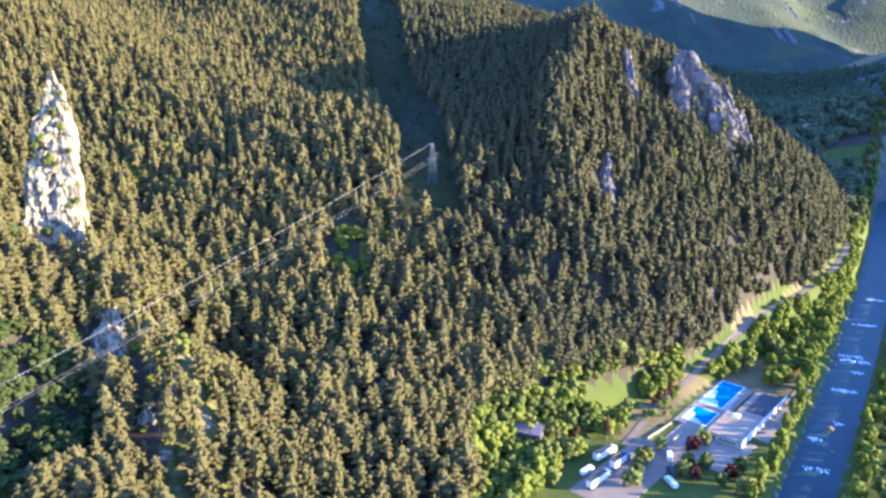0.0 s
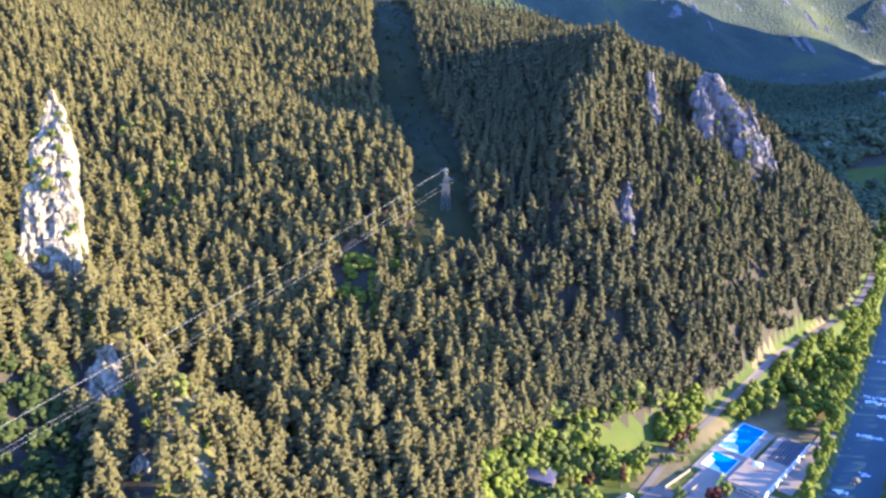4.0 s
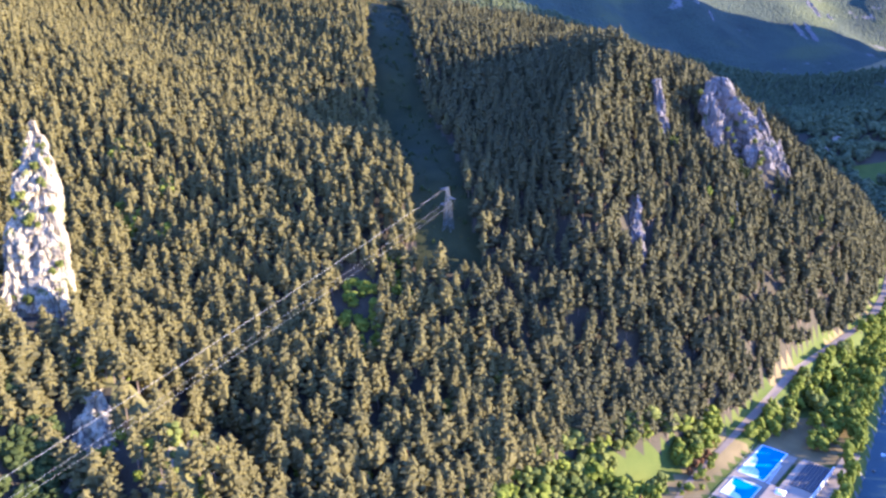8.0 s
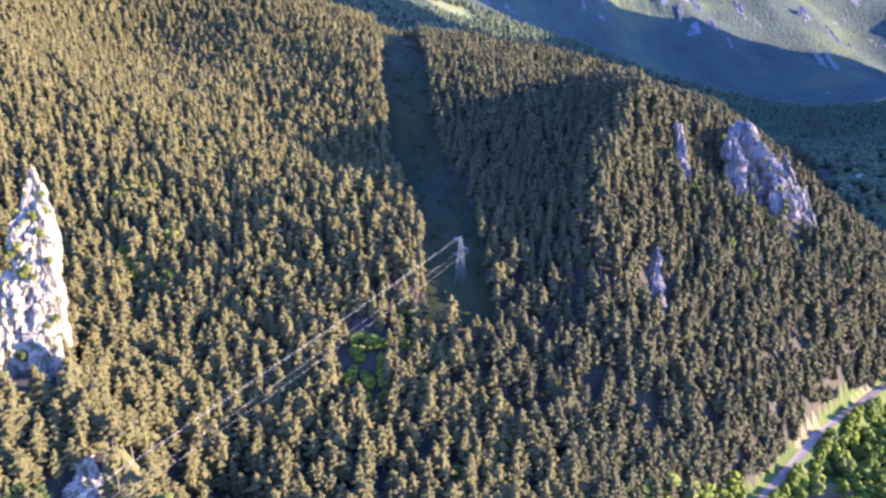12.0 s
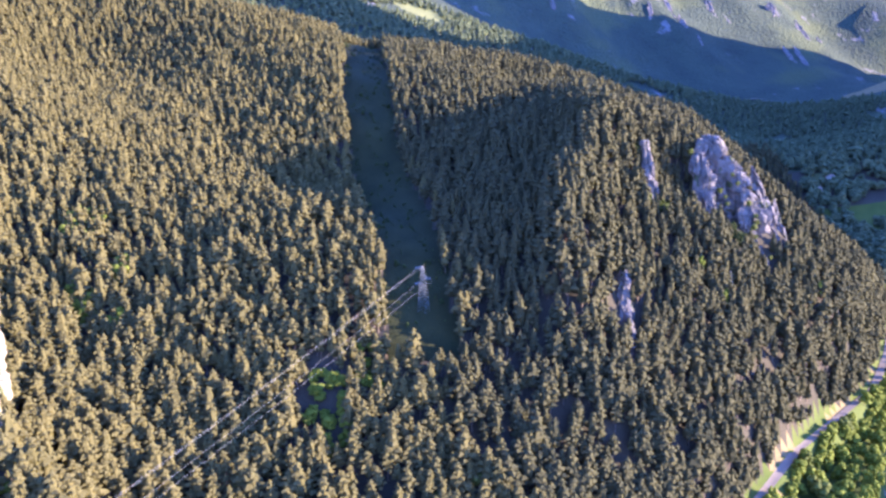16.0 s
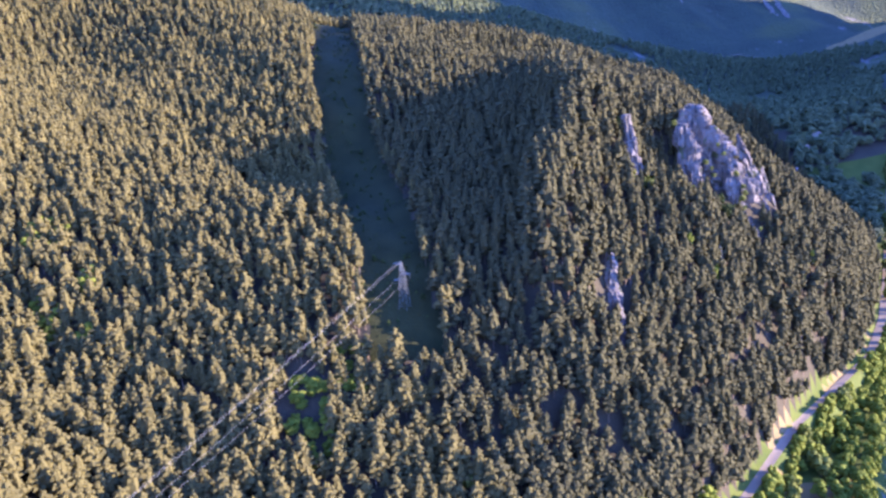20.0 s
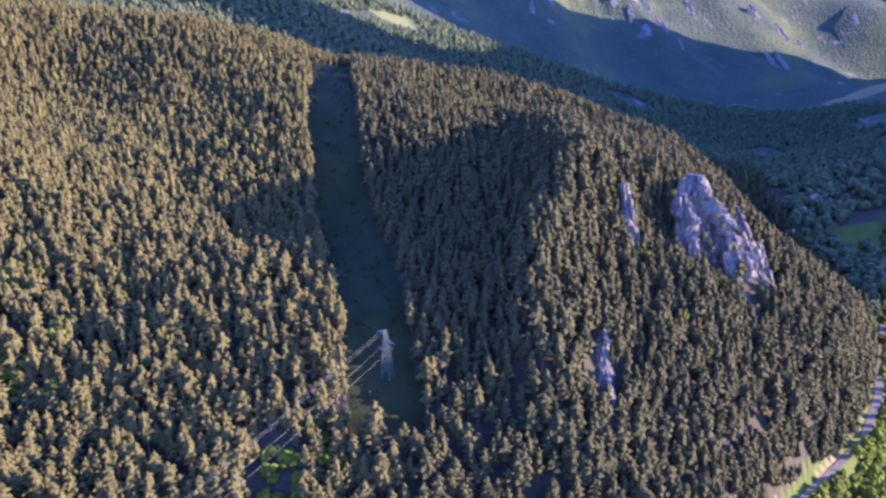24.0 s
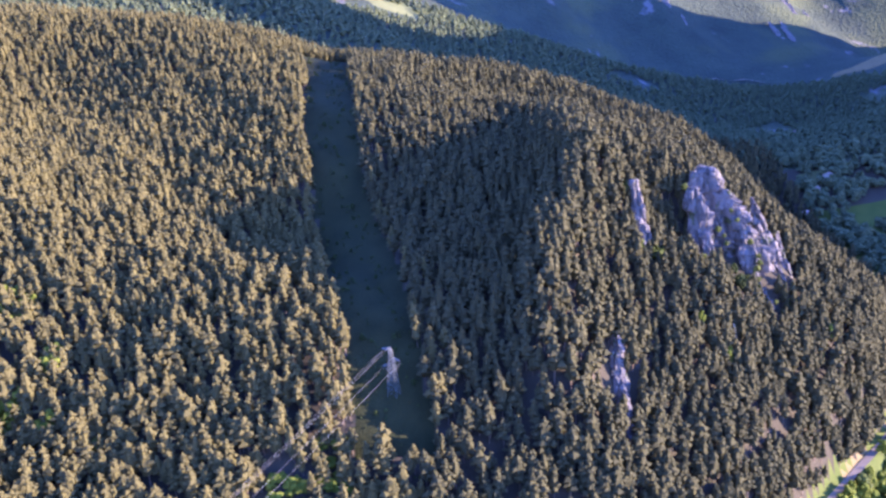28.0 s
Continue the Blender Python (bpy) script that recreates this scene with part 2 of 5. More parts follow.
M_RUBBER = material("tyre_rubber", (0.015, 0.015, 0.015), (0.035, 0.035, 0.035), 0.5, 0.8, 0.0)
M_BLUEP = material("blue_paint", (0.05, 0.10, 0.22), (0.08, 0.15, 0.30), 2.0, 0.4, 0.0)
M_GREYP = material("grey_paint", (0.045, 0.045, 0.046), (0.085, 0.085, 0.087), 2.0, 0.75, 0.0)


# ---- building helpers ----
def mesh_from(name, verts, faces, mats, smooth_shade=False, index=None):
    """A mesh from arrays: verts n x 3, faces m x k with the same k for all."""
    me = bpy.data.meshes.new(name)
    verts, faces = np.asarray(verts, np.float32), np.asarray(faces, np.int32)
    k = faces.shape[1]
    me.vertices.add(len(verts))
    me.vertices.foreach_set("co", verts.ravel())
    me.loops.add(faces.size)
    me.loops.foreach_set("vertex_index", faces.ravel())
    me.polygons.add(len(faces))
    me.polygons.foreach_set("loop_start", np.arange(0, faces.size, k, dtype=np.int32))
    me.polygons.foreach_set("loop_total", np.full(len(faces), k, np.int32))
    me.polygons.foreach_set("use_smooth", np.full(len(faces), smooth_shade))
    for m in mats:
        me.materials.append(m)
    if index is not None:
        me.polygons.foreach_set("material_index", np.asarray(index, np.int32))
    me.update(calc_edges=True)
    me.validate()
    return me


def part(name, bm, mat, parent=None, label="", at=None):
    """Links a bmesh as one mesh object under a thing or a part."""
    me = bpy.data.meshes.new(name)
    bm.to_mesh(me)
    bm.free()
    me.materials.append(mat)
    ob = new(name, me)
    if parent is not None:
        ob.parent = parent
    if at is not None:
        ob.matrix_basis = at
    if label:
        tagged(ob, label)
    return ob


def thing(name, m, label, category, group="", kind=""):
    ob = new(name)
    ob.matrix_basis = m
    return tagged(ob, label, category, group, kind)


def box(sx, sy, sz, at=(0, 0, 0), bevel=0.0, bm=None, turn=None):
    """A box that stands on its base's middle."""
    own = bm is None
    bm = bm or bmesh.new()
    m = Matrix.Translation(at) @ (turn or Matrix()) @ Matrix.Translation((0, 0, sz / 2)) @ Matrix.Diagonal((sx, sy, sz, 1))
    vs = bmesh.ops.create_cube(bm, size=1.0, matrix=m)["verts"]
    if bevel and own:
        bmesh.ops.bevel(bm, geom=bm.edges[:], offset=bevel, segments=2, affect="EDGES", profile=0.6)
    return bm


def bar(a, b, r, bm=None, sides=5, r2=None):
    """A round bar from a to b."""
    bm = bm or bmesh.new()
    a, b = Vector(a), Vector(b)
    q = (b - a).to_track_quat("Z", "Y").to_matrix().to_4x4()
    bmesh.ops.create_cone(bm, cap_ends=True, segments=sides, radius1=r, radius2=r if r2 is None else r2, depth=(b - a).length, matrix=Matrix.Translation((a + b) / 2) @ q)
    return bm


# ---- relief of the land ----
def smooth(a, b, v):
    u = np.clip((v - a) / (b - a), 0, 1)
    return u * u * (3 - 2 * u)


def river_x(y):
    """The river's middle line, x for each y."""
    return 207 + 0.585 * (y - 390) + 8 * np.sin((y - 300) / 170.0)


def inland(x, y):
    """Metres from the river's middle towards the forest hill."""
    return (river_x(y) - x) * 0.86


def road_x(y):
    """The middle of the valley road."""
    near = np.interp(y, (300, 345, 380, 408, 430, 465, 534, 580), (56, 84, 107, 134, 156, 190, 266, 298))
    return np.where(y > 580, river_x(y) - 28, near)


def road_z(y):
    """The road climbs out of the valley floor."""
    return np.interp(y, (380, 408, 430, 465, 900), (12.7, 17, 22, 30, 34))


def uphill(x, y):
    """Metres from the hill's foot into the forest."""
    foot = np.minimum(road_x(y) - 7, np.interp(y, (200, 300, 345, 370, 400, 420), (-10, 38, 58, 78, 112, 140)) + 400 * smooth(420, 440, y))
    foot = np.minimum(foot, np.interp(y, (580, 640, 720, 800, 1000), (600, 332, 362, 372, 380)) + 300 * smooth(620, 580, y))
    return (foot - x) * 0.78


# the old track that slants up through the wood
TRACK_X, TRACK_Y = (104, 112, 129, 152, 179, 204, 235), (415, 424, 437, 456, 482, 507, 541)


def rib_x(y):
    """The crest line of the rocky rib in the south-west."""
    return np.interp(y, (235, 275, 306, 345, 380), (-92, -102, -118, -165, -190))


def spur_x(y):
    """The crest line of the spur beside the cleared strip."""
    return np.interp(y, (440, 500, 550, 600, 680, 760, 820), (64, 72, 82, 94, 98, 84, 64)) + 5 * np.sin(y / 21.0)


def base_relief(x, y):
    d = inland(x, y)
    up = np.maximum(uphill(x, y), 0)
    shelf = 12.5 + (road_z(y) - 12.5) * smooth(np.maximum(inland(road_x(y), y) - 13, 12), np.maximum(inland(road_x(y), y) - 3, 20), d)
    hill = shelf + 56 * (1 - np.exp(-up / 56)) + 0.30 * up
    hill = np.minimum(hill, 258 + 0.06 * hill)
    # a rocky rib in the south-west with a gully behind it and a dell beside it
    rib = np.exp(-((x - rib_x(y)) / 20.0) ** 2) * smooth(232, 305, y) * smooth(350, 325, y)
    gully = np.exp(-((x + 118) / 26.0) ** 2 - ((y - 343) / 22.0) ** 2)
    dell = np.exp(-((x + 172) / 38.0) ** 2 - ((y - 258) / 46.0) ** 2)
    # the spur that shades the slope west of it, and the shaded hollow
    spur = np.exp(-((x - spur_x(y)) / 22.0) ** 2) * smooth(405, 490, y) * (smooth(630, 560, y) + 0.60 * smooth(560, 630, y) * smooth(830, 740, y))
    swell = np.exp(-((x - 110) / 75.0) ** 2 - ((y - 860) / 100.0) ** 2)
    hollow = np.exp(-((x + 75) / 60.0) ** 2 - ((y - 575) / 55.0) ** 2)
    hill = hill + 24 * rib - 24 * gully - 36 * dell + 24 * spur - 12 * hollow + 8 * swell
    # a low fold beside the old track
    fold = np.exp(-((y - np.interp(x, TRACK_X, TRACK_Y) + 13) / 8.0) ** 2) * smooth(108, 128, x) * smooth(235, 205, x)
    hill = hill + 7 * fold
    # cliff feet: steps in the slope under the crag, the narrow rock and the tower
    under_crag = np.exp(-((x - 146) / 23.0) ** 2 - ((y - 553) / 17.0) ** 2)
    under_rock = np.exp(-((x - 86) / 12.0) ** 2 - ((y - 459) / 13.0) ** 2)
    knoll = np.exp(-((x - 112) / 15.0) ** 2 - ((y - 553) / 16.0) ** 2)
    plinth = np.exp(-((x + 178) / 18.0) ** 2 - ((y - 350) / 14.0) ** 2)
    mouth = np.exp(-((x + 205) / 60.0) ** 2 - ((y - 180) / 60.0) ** 2)
    under_tip = np.exp(-((x - 188) / 14.0) ** 2 - ((y - 533) / 12.0) ** 2)
    hill = hill - 50 * mouth - 11 * under_tip - 22 * under_crag - 9 * under_rock + 9 * knoll + 13 * plinth
    far_bank = 12 + 0.07 * np.maximum(-d - 18, 0)
    bed = 6.0 * smooth(14.5, 9.5, np.abs(d))
    return np.where(d > 0, hill, np.minimum(far_bank, 48)) - bed


def value_noise(x, y, seed=0):
    """Smooth random heights between 0 and 1 on a unit lattice."""
    xi, yi = np.floor(x), np.floor(y)
    fx, fy = x - xi, y - yi
    fx, fy = fx * fx * (3 - 2 * fx), fy * fy * (3 - 2 * fy)
    h = lambda a, b: np.modf(np.abs(np.sin(a * 127.1 + b * 311.7 + seed * 74.7) * 43758.5453))[0]
    return (h(xi, yi) * (1 - fx) + h(xi + 1, yi) * fx) * (1 - fy) + (h(xi, yi + 1) * (1 - fx) + h(xi + 1, yi + 1) * fx) * fy


def ridged(x, y, size, octaves=4):
    """Ridges and gullies, 0 to about 1."""
    out, amp = 0.0, 0.5
    for k in range(octaves):
        out = out + amp * (1 - np.abs(2 * value_noise(x / size, y / size, k + 3) - 1))
        size, amp = size / 2.1, amp * 0.5
    return out


def far_relief(x, y):
    """Valley, plateau and mountains behind the hill."""
    plateau = 48 + 232 * smooth(560, -380, x - 0.12 * (y - 1200)) - 60 * smooth(1450, 1900, y) * smooth(-300, 400, x)
    crest = 3000 + 0.16 * x
    side = smooth(1650, 1, np.abs(y - crest))
    rise = 560 - 330 * smooth(700, 1750, x) + 60 * np.sin(x / 260.0) + 35 * np.sin(x / 97.0 + 1)
    east = 680 * (0.55 + 0.45 * smooth(1400, 1650, y)) * np.exp(-((x - 0.72 * y - 250) / 340.0) ** 2) * smooth(700, 1150, y) * smooth(2030, 1730, y)
    low_hill = 70 * np.exp(-((x - 1900) / 500.0) ** 2 - ((y - 2600) / 700.0) ** 2)
    across, down = 0.8 * x + 0.6 * y, 0.6 * x - 0.8 * y
    broken = (ridged(across * 1.5, down * 0.5, 430.0, 5) - 0.5) * 250 * smooth(1500, 1950, y) * (0.3 + 0.7 * side)
    knolls = (value_noise(x / 210.0, y / 210.0, 9) - 0.5) * 44 * smooth(1000, 1250, y)
    return plateau + side * rise + low_hill + east + broken + knolls


# rise (metres) of each rounded shoulder or hollow of the hill, every 82.5 m from west to east and from south to north
SHOULDERS = [
    (1, 13, 4, -28, -3, -4, 0, 0, -1),
    (21, 12, -3, -19, -7, -8, 1, 0, -1),
    (-20, -20, -26, -5, -2, 9, 5, -4, 4),
    (-10, -10, -4, 5, 2, 9, 8, -1, 17),
    (6, -6, -13, -13, -4, 18, 32, 7, 25),
    (-15, -12, -9, 0, 8, 9, 22, -4, 1),
    (-19, -13, -5, 7, 19, 0, 13, 10, -22),
    (-26, -3, 5, 9, 11, -12, 9, 27, -16),
    (13, 17, 17, 4, 18, 19, 16, -11, -31),
]


def height(x, y):
    """The ground's height."""
    x, y = np.asarray(x, float), np.asarray(y, float)
    h = base_relief(x, y)
    add = np.zeros_like(h)
    for j, row in enumerate(SHOULDERS):
        for i, rise in enumerate(row):
            add += rise * np.exp(-((x + 330 - 82.5 * i) ** 2 + (y - 255 - 82.5 * j) ** 2) / 7056.7)
    d = uphill(x, y)
    h = h + add * smooth(-2, 18, d)
    bumps = 1.6 * np.sin(x / 17.0 + 1.3 * np.sin(y / 23.0)) * np.sin(y / 19.0 + np.sin(x / 29.0)) + 0.8 * np.sin(x / 7.3 + y / 9.1)
    h = h + bumps * smooth(8, 40, d)
    keep = smooth(1180, 960, y + 0.35 * np.maximum(x, 0)) * smooth(-760, -420, x)
    # a steep valley side in the east, beyond the river
    east_side = 215 * np.exp(-((x - 1010) / 170.0) ** 2) * smooth(600, 720, y) * smooth(1320, 1150, y)
    return h * keep + far_relief(x, y) * (1 - keep) + east_side


def ground_at(x, y):
    return float(height(np.array([x]), np.array([y]))[0])


def clearing_mid(y):
    """The middle line of the cleared strip under the power line."""
    return -17 - 0.178 * (y - 447) + 3 * np.sin(y / 60.0)


def in_clearing(x, y, spread=0.0):
    half = 18.5 + 1.5 * np.sin(y / 27.0) + spread
    return (np.abs(x - clearing_mid(y)) < half) & (y > 428) & (y < 965)


def in_meadow(x, y):
    """The sloping lawn between the forest's edge and the car park."""
    back = np.interp(x, (6, 42, 91, 128), (338, 368, 391, 414))
    return (x > 8 + 0.25 * np.maximum(300 - y, 0)) & (y < back) & (x < 150) & (y > 200)


# ---- ground ----
def spread_lines(lo, hi, step, out_lo, out_hi, grow=1.09):
    mid = list(np.arange(lo, hi + 0.1, step))
    a, s = lo, step
    left = []
    while a > out_lo:
        s *= grow
        a -= s
        left.append(a)
    a, s = hi, step
    right = []
    while a < out_hi:
        s = min(s * grow, 60)
        a += s
        right.append(a)
    return np.array(left[::-1] + mid + right)


def make_ground():
    xs = spread_lines(-420, 420, 5.0, -4200, 4200)
    ys = spread_lines(215, 960, 5.0, -2500, 4700)
    gx, gy = np.meshgrid(xs, ys)
    gz = height(gx, gy)
    nx, ny = len(xs), len(ys)
    v = np.stack([gx, gy, gz], -1).reshape(-1, 3)
    idx = np.arange(nx * ny).reshape(ny, nx)
    f = np.stack([idx[:-1, :-1], idx[:-1, 1:], idx[1:, 1:], idx[1:, :-1]], -1).reshape(-1, 4)
    cx, cy = (gx[:-1, :-1] + gx[1:, 1:]).ravel() / 2, (gy[:-1, :-1] + gy[1:, 1:]).ravel() / 2
    cz = gz[:-1, :-1].ravel()
    d = inland(cx, cy)
    which = np.zeros(len(f), int)
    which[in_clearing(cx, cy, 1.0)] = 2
    which[((uphill(cx, cy) < 2) | in_meadow(cx, cy)) & (d > -400) & (cy < 900)] = 1
    up = uphill(cx, cy)
    which[(up > -3) & (up < -1.2) & (cy > 405) & (cy < 560) & (d > 20)] = 7
    beside = cx - road_x(cy)
    which[(beside > -9) & (beside < 12) & (cy > 352) & (cy < 412)] = 7
    which[(np.abs(d) < 11) & (cy > 190)] = 5
    which[(d > 24) & (d < 62) & (cx > road_x(cy) + 5) & (cy > 396) & (cy < 440)] = 7
    which[(np.abs(cx - rib_x(cy)) < 14) & (cy > 232) & (cy < 345)] = 8
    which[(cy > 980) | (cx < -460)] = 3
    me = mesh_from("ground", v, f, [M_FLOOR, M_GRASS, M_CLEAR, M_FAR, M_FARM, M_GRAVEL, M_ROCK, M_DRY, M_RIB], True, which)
    ob = new("ground", me)
    tagged(ob, "rolling wooded land with valley floor, plateau and far mountains", "ground", kind="structure")


make_ground()


def ribbon(name, ys, left, right, zfun, mat, label, category, lift=0.0, steps=6):
    """A strip along y between two lines."""
    ys = np.asarray(ys, float)
    u = np.linspace(0, 1, steps)
    x = left(ys)[:, None] * (1 - u) + right(ys)[:, None] * u
    y = np.repeat(ys[:, None], steps, 1)
    z = zfun(x, y) + lift
    v = np.stack([x, y, z], -1).reshape(-1, 3)
    idx = np.arange(v.shape[0]).reshape(len(ys), steps)
    f = np.stack([idx[:-1, :-1], idx[:-1, 1:], idx[1:, 1:], idx[1:, :-1]], -1).reshape(-1, 4)
    return tagged(new(name, mesh_from(name, v, f, [mat], True)), label, category, kind="structure")


ribbon("water", np.arange(60, 1900, 6.0), lambda y: river_x(y) - 15.5, lambda y: river_x(y) + 15.5, lambda x, y: 8.6 + 0 * x, M_WATER, "shallow grey-blue mountain river with ripples", "river", steps=8)
ribbon("road", np.arange(346, 900, 3.0), lambda y: road_x(y) - 2.0 - 0.9 * smooth(400, 425, y), lambda y: road_x(y) + 2.0 + 0.9 * smooth(400, 425, y), lambda x, y: np.maximum(height(x, y), height(road_x(y), y)), M_ROAD, "pale grey asphalt road along the foot of the hill", "road", lift=0.25)


# ---- trees ----
PHI = (1 + 5 ** 0.5) / 2
ICO_V = np.array([(-1, PHI, 0), (1, PHI, 0), (-1, -PHI, 0), (1, -PHI, 0), (0, -1, PHI), (0, 1, PHI), (0, -1, -PHI), (0, 1, -PHI), (PHI, 0, -1), (PHI, 0, 1), (-PHI, 0, -1), (-PHI, 0, 1)]) / (1 + PHI ** 2) ** 0.5
ICO_F = np.array([(0, 11, 5), (0, 5, 1), (0, 1, 7), (0, 7, 10), (0, 10, 11), (1, 5, 9), (5, 11, 4), (11, 10, 2), (10, 7, 6), (7, 1, 8), (3, 9, 4), (3, 4, 2), (3, 2, 6), (3, 6, 8), (3, 8, 9), (4, 9, 5), (2, 4, 11), (6, 2, 10), (8, 6, 7), (9, 8, 1)])
rng = np.random.default_rng(7)


def clumps(centres, radii, squash):
    """Ragged tufts of foliage round the given centres."""
    vs, fs = [], []
    for k, (c, r) in enumerate(zip(centres, radii)):
        a = rng.uniform(0, 6.28)
        rot = np.array([(math.cos(a), -math.sin(a), 0), (math.sin(a), math.cos(a), 0), (0, 0, 1)])
        v = ICO_V @ rot.T * rng.uniform(0.62, 1.38, (12, 1)) * r
        v[:, 2] *= squash
        vs.append(v + c)
        fs.append(ICO_F + 12 * k)
    return np.concatenate(vs), np.concatenate(fs)


def pine_crown(kind, tufts=16, core=6, spread=1.0):
    """A pine 1 m high: a tapered core hidden in ragged tufts of needles that stand out on all sides. spread: how far its boughs reach."""
    start = rng.uniform(0.16, 0.34)
    girth = 1.0 + 0.10 * kind
    vs, fs, base = [], [], 0
    ring_z = (start, start + 0.34 * (1 - start), 0.80)
    for z, r in zip(ring_z, (0.070, 0.100 * girth, 0.060)):
        a = np.arange(core) * 6.283 / core + rng.uniform(0, 1)
        rr = r * rng.uniform(0.75, 1.25, core)
        vs.append(np.stack([rr * np.cos(a), rr * np.sin(a), z + rng.uniform(-0.02, 0.02, core)], -1))
    vs.append(np.array([(rng.uniform(-0.01, 0.01), rng.uniform(-0.01, 0.01), 1.0)]))
    for j in range(2):
        for i in range(core):
            p, q = j * core + i, j * core + (i + 1) % core
            fs += [(p, q, q + core), (p, q + core, p + core)]
    fs += [(2 * core + i, 2 * core + (i + 1) % core, 3 * core) for i in range(core)]
    base = 3 * core + 1
    octa = np.array([(1, 0, 0), (0, 1, 0), (-1, 0, 0), (0, -1, 0), (0, 0, 1), (0, 0, -1)], float)
    sides = np.array([(0, 1, 4), (1, 2, 4), (2, 3, 4), (3, 0, 4), (1, 0, 5), (2, 1, 5), (3, 2, 5), (0, 3, 5)])
    for k in range(tufts):
        u = (k + rng.uniform(0.1, 0.9)) / tufts
        z = start + 0.03 + (0.90 - start) * u
        wide = 0.150 * spread * girth * (1 - u) ** (0.62 + 0.3 * (spread - 1)) * min(1.0, 0.62 + 1.6 * u) + 0.012
        a = 2.4 * k + rng.uniform(-0.5, 0.5)
        r = wide * rng.uniform(0.45, 0.95)
        size = (0.088 - 0.038 * u) * rng.uniform(0.75, 1.3) * (16 / tufts) ** 0.4
        v = octa * rng.uniform(0.7, 1.3, (6, 1)) * size * (1 + 0.6 * (spread - 1), 1, 0.95 - 0.25 * (spread - 1))
        turn = a + rng.uniform(-0.4, 0.4)
        c, d = math.cos(turn), math.sin(turn)
        v = np.stack([v[:, 0] * c - v[:, 1] * d, v[:, 0] * d + v[:, 1] * c, v[:, 2]], -1)
        vs.append(v + (r * math.cos(a), r * math.sin(a), z))
        fs += [tuple(f) for f in sides + base]
        base += 6
    return np.concatenate(vs), np.array(fs)


def broad_crown(n=17):
    """Leaf clumps of a broadleaf tree 1 m high."""
    cs, rs = [], []
    for k in range(n):
        u = rng.uniform(0, 1)
        a = 2.4 * k + rng.uniform(-0.5, 0.5)
        z = 0.30 + 0.60 * (k + 0.5) / n
        wide = 0.30 * math.sin(math.pi * min(0.96, max(0.14, (z - 0.16) / 0.86))) ** 0.7
        ring = wide * rng.uniform(0.45, 1.0)
        cs.append((ring * math.cos(a), ring * math.sin(a), z + rng.uniform(-0.05, 0.05)))
        rs.append(rng.uniform(0.11, 0.19))
    return clumps(np.array(cs), rs, 0.9)


def stem(top, r, limbs=0):
    """A tapered stem with a few limbs, 1 m high trees."""
    bm = bar((0, 0, -0.06), (0.01, 0, top), r, sides=6, r2=r * 0.3)
    for k in range(limbs):
        a = 2.2 * k + 0.4
        z = 0.22 + 0.09 * k
        bar((0, 0, z), (0.16 * math.cos(a), 0.16 * math.sin(a), z + 0.13), r * 0.45, bm, 4, r * 0.15)
    return bm


PINES = [pine_crown(k % 3, 26, 6, 1.35) for k in range(9)] + [pine_crown(k % 3, 13, 5) for k in range(9)] + [pine_crown(k % 3, 8, 4) for k in range(9)]
BROADS = [broad_crown() for k in range(6)]


def simple_crown(n=5):
    """A small far tree 1 m high, of a few ragged tufts."""
    octa = np.array([(1, 0, 0), (0, 1, 0), (-1, 0, 0), (0, -1, 0), (0, 0, 1), (0, 0, -1)], float)
    sides = np.array([(0, 1, 4), (1, 2, 4), (2, 3, 4), (3, 0, 4), (1, 0, 5), (2, 1, 5), (3, 2, 5), (0, 3, 5)])
    vs, fs = [], []
    for k in range(n):
        u = k / (n - 1)
        a, r = 2.4 * k + rng.uniform(-0.4, 0.4), 0.15 * (1 - u)
        vs.append(octa * rng.uniform(0.7, 1.3, (6, 1)) * (0.24 - 0.10 * u) + (r * math.cos(a), r * math.sin(a), 0.28 + 0.52 * u))
        fs.append(sides + 6 * k)
    return np.concatenate(vs), np.concatenate(fs)


TUFTS = [simple_crown() for k in range(6)]
CROSS = np.array([(math.cos(a), math.sin(a)) for a in (0, 2.094, 4.189)])


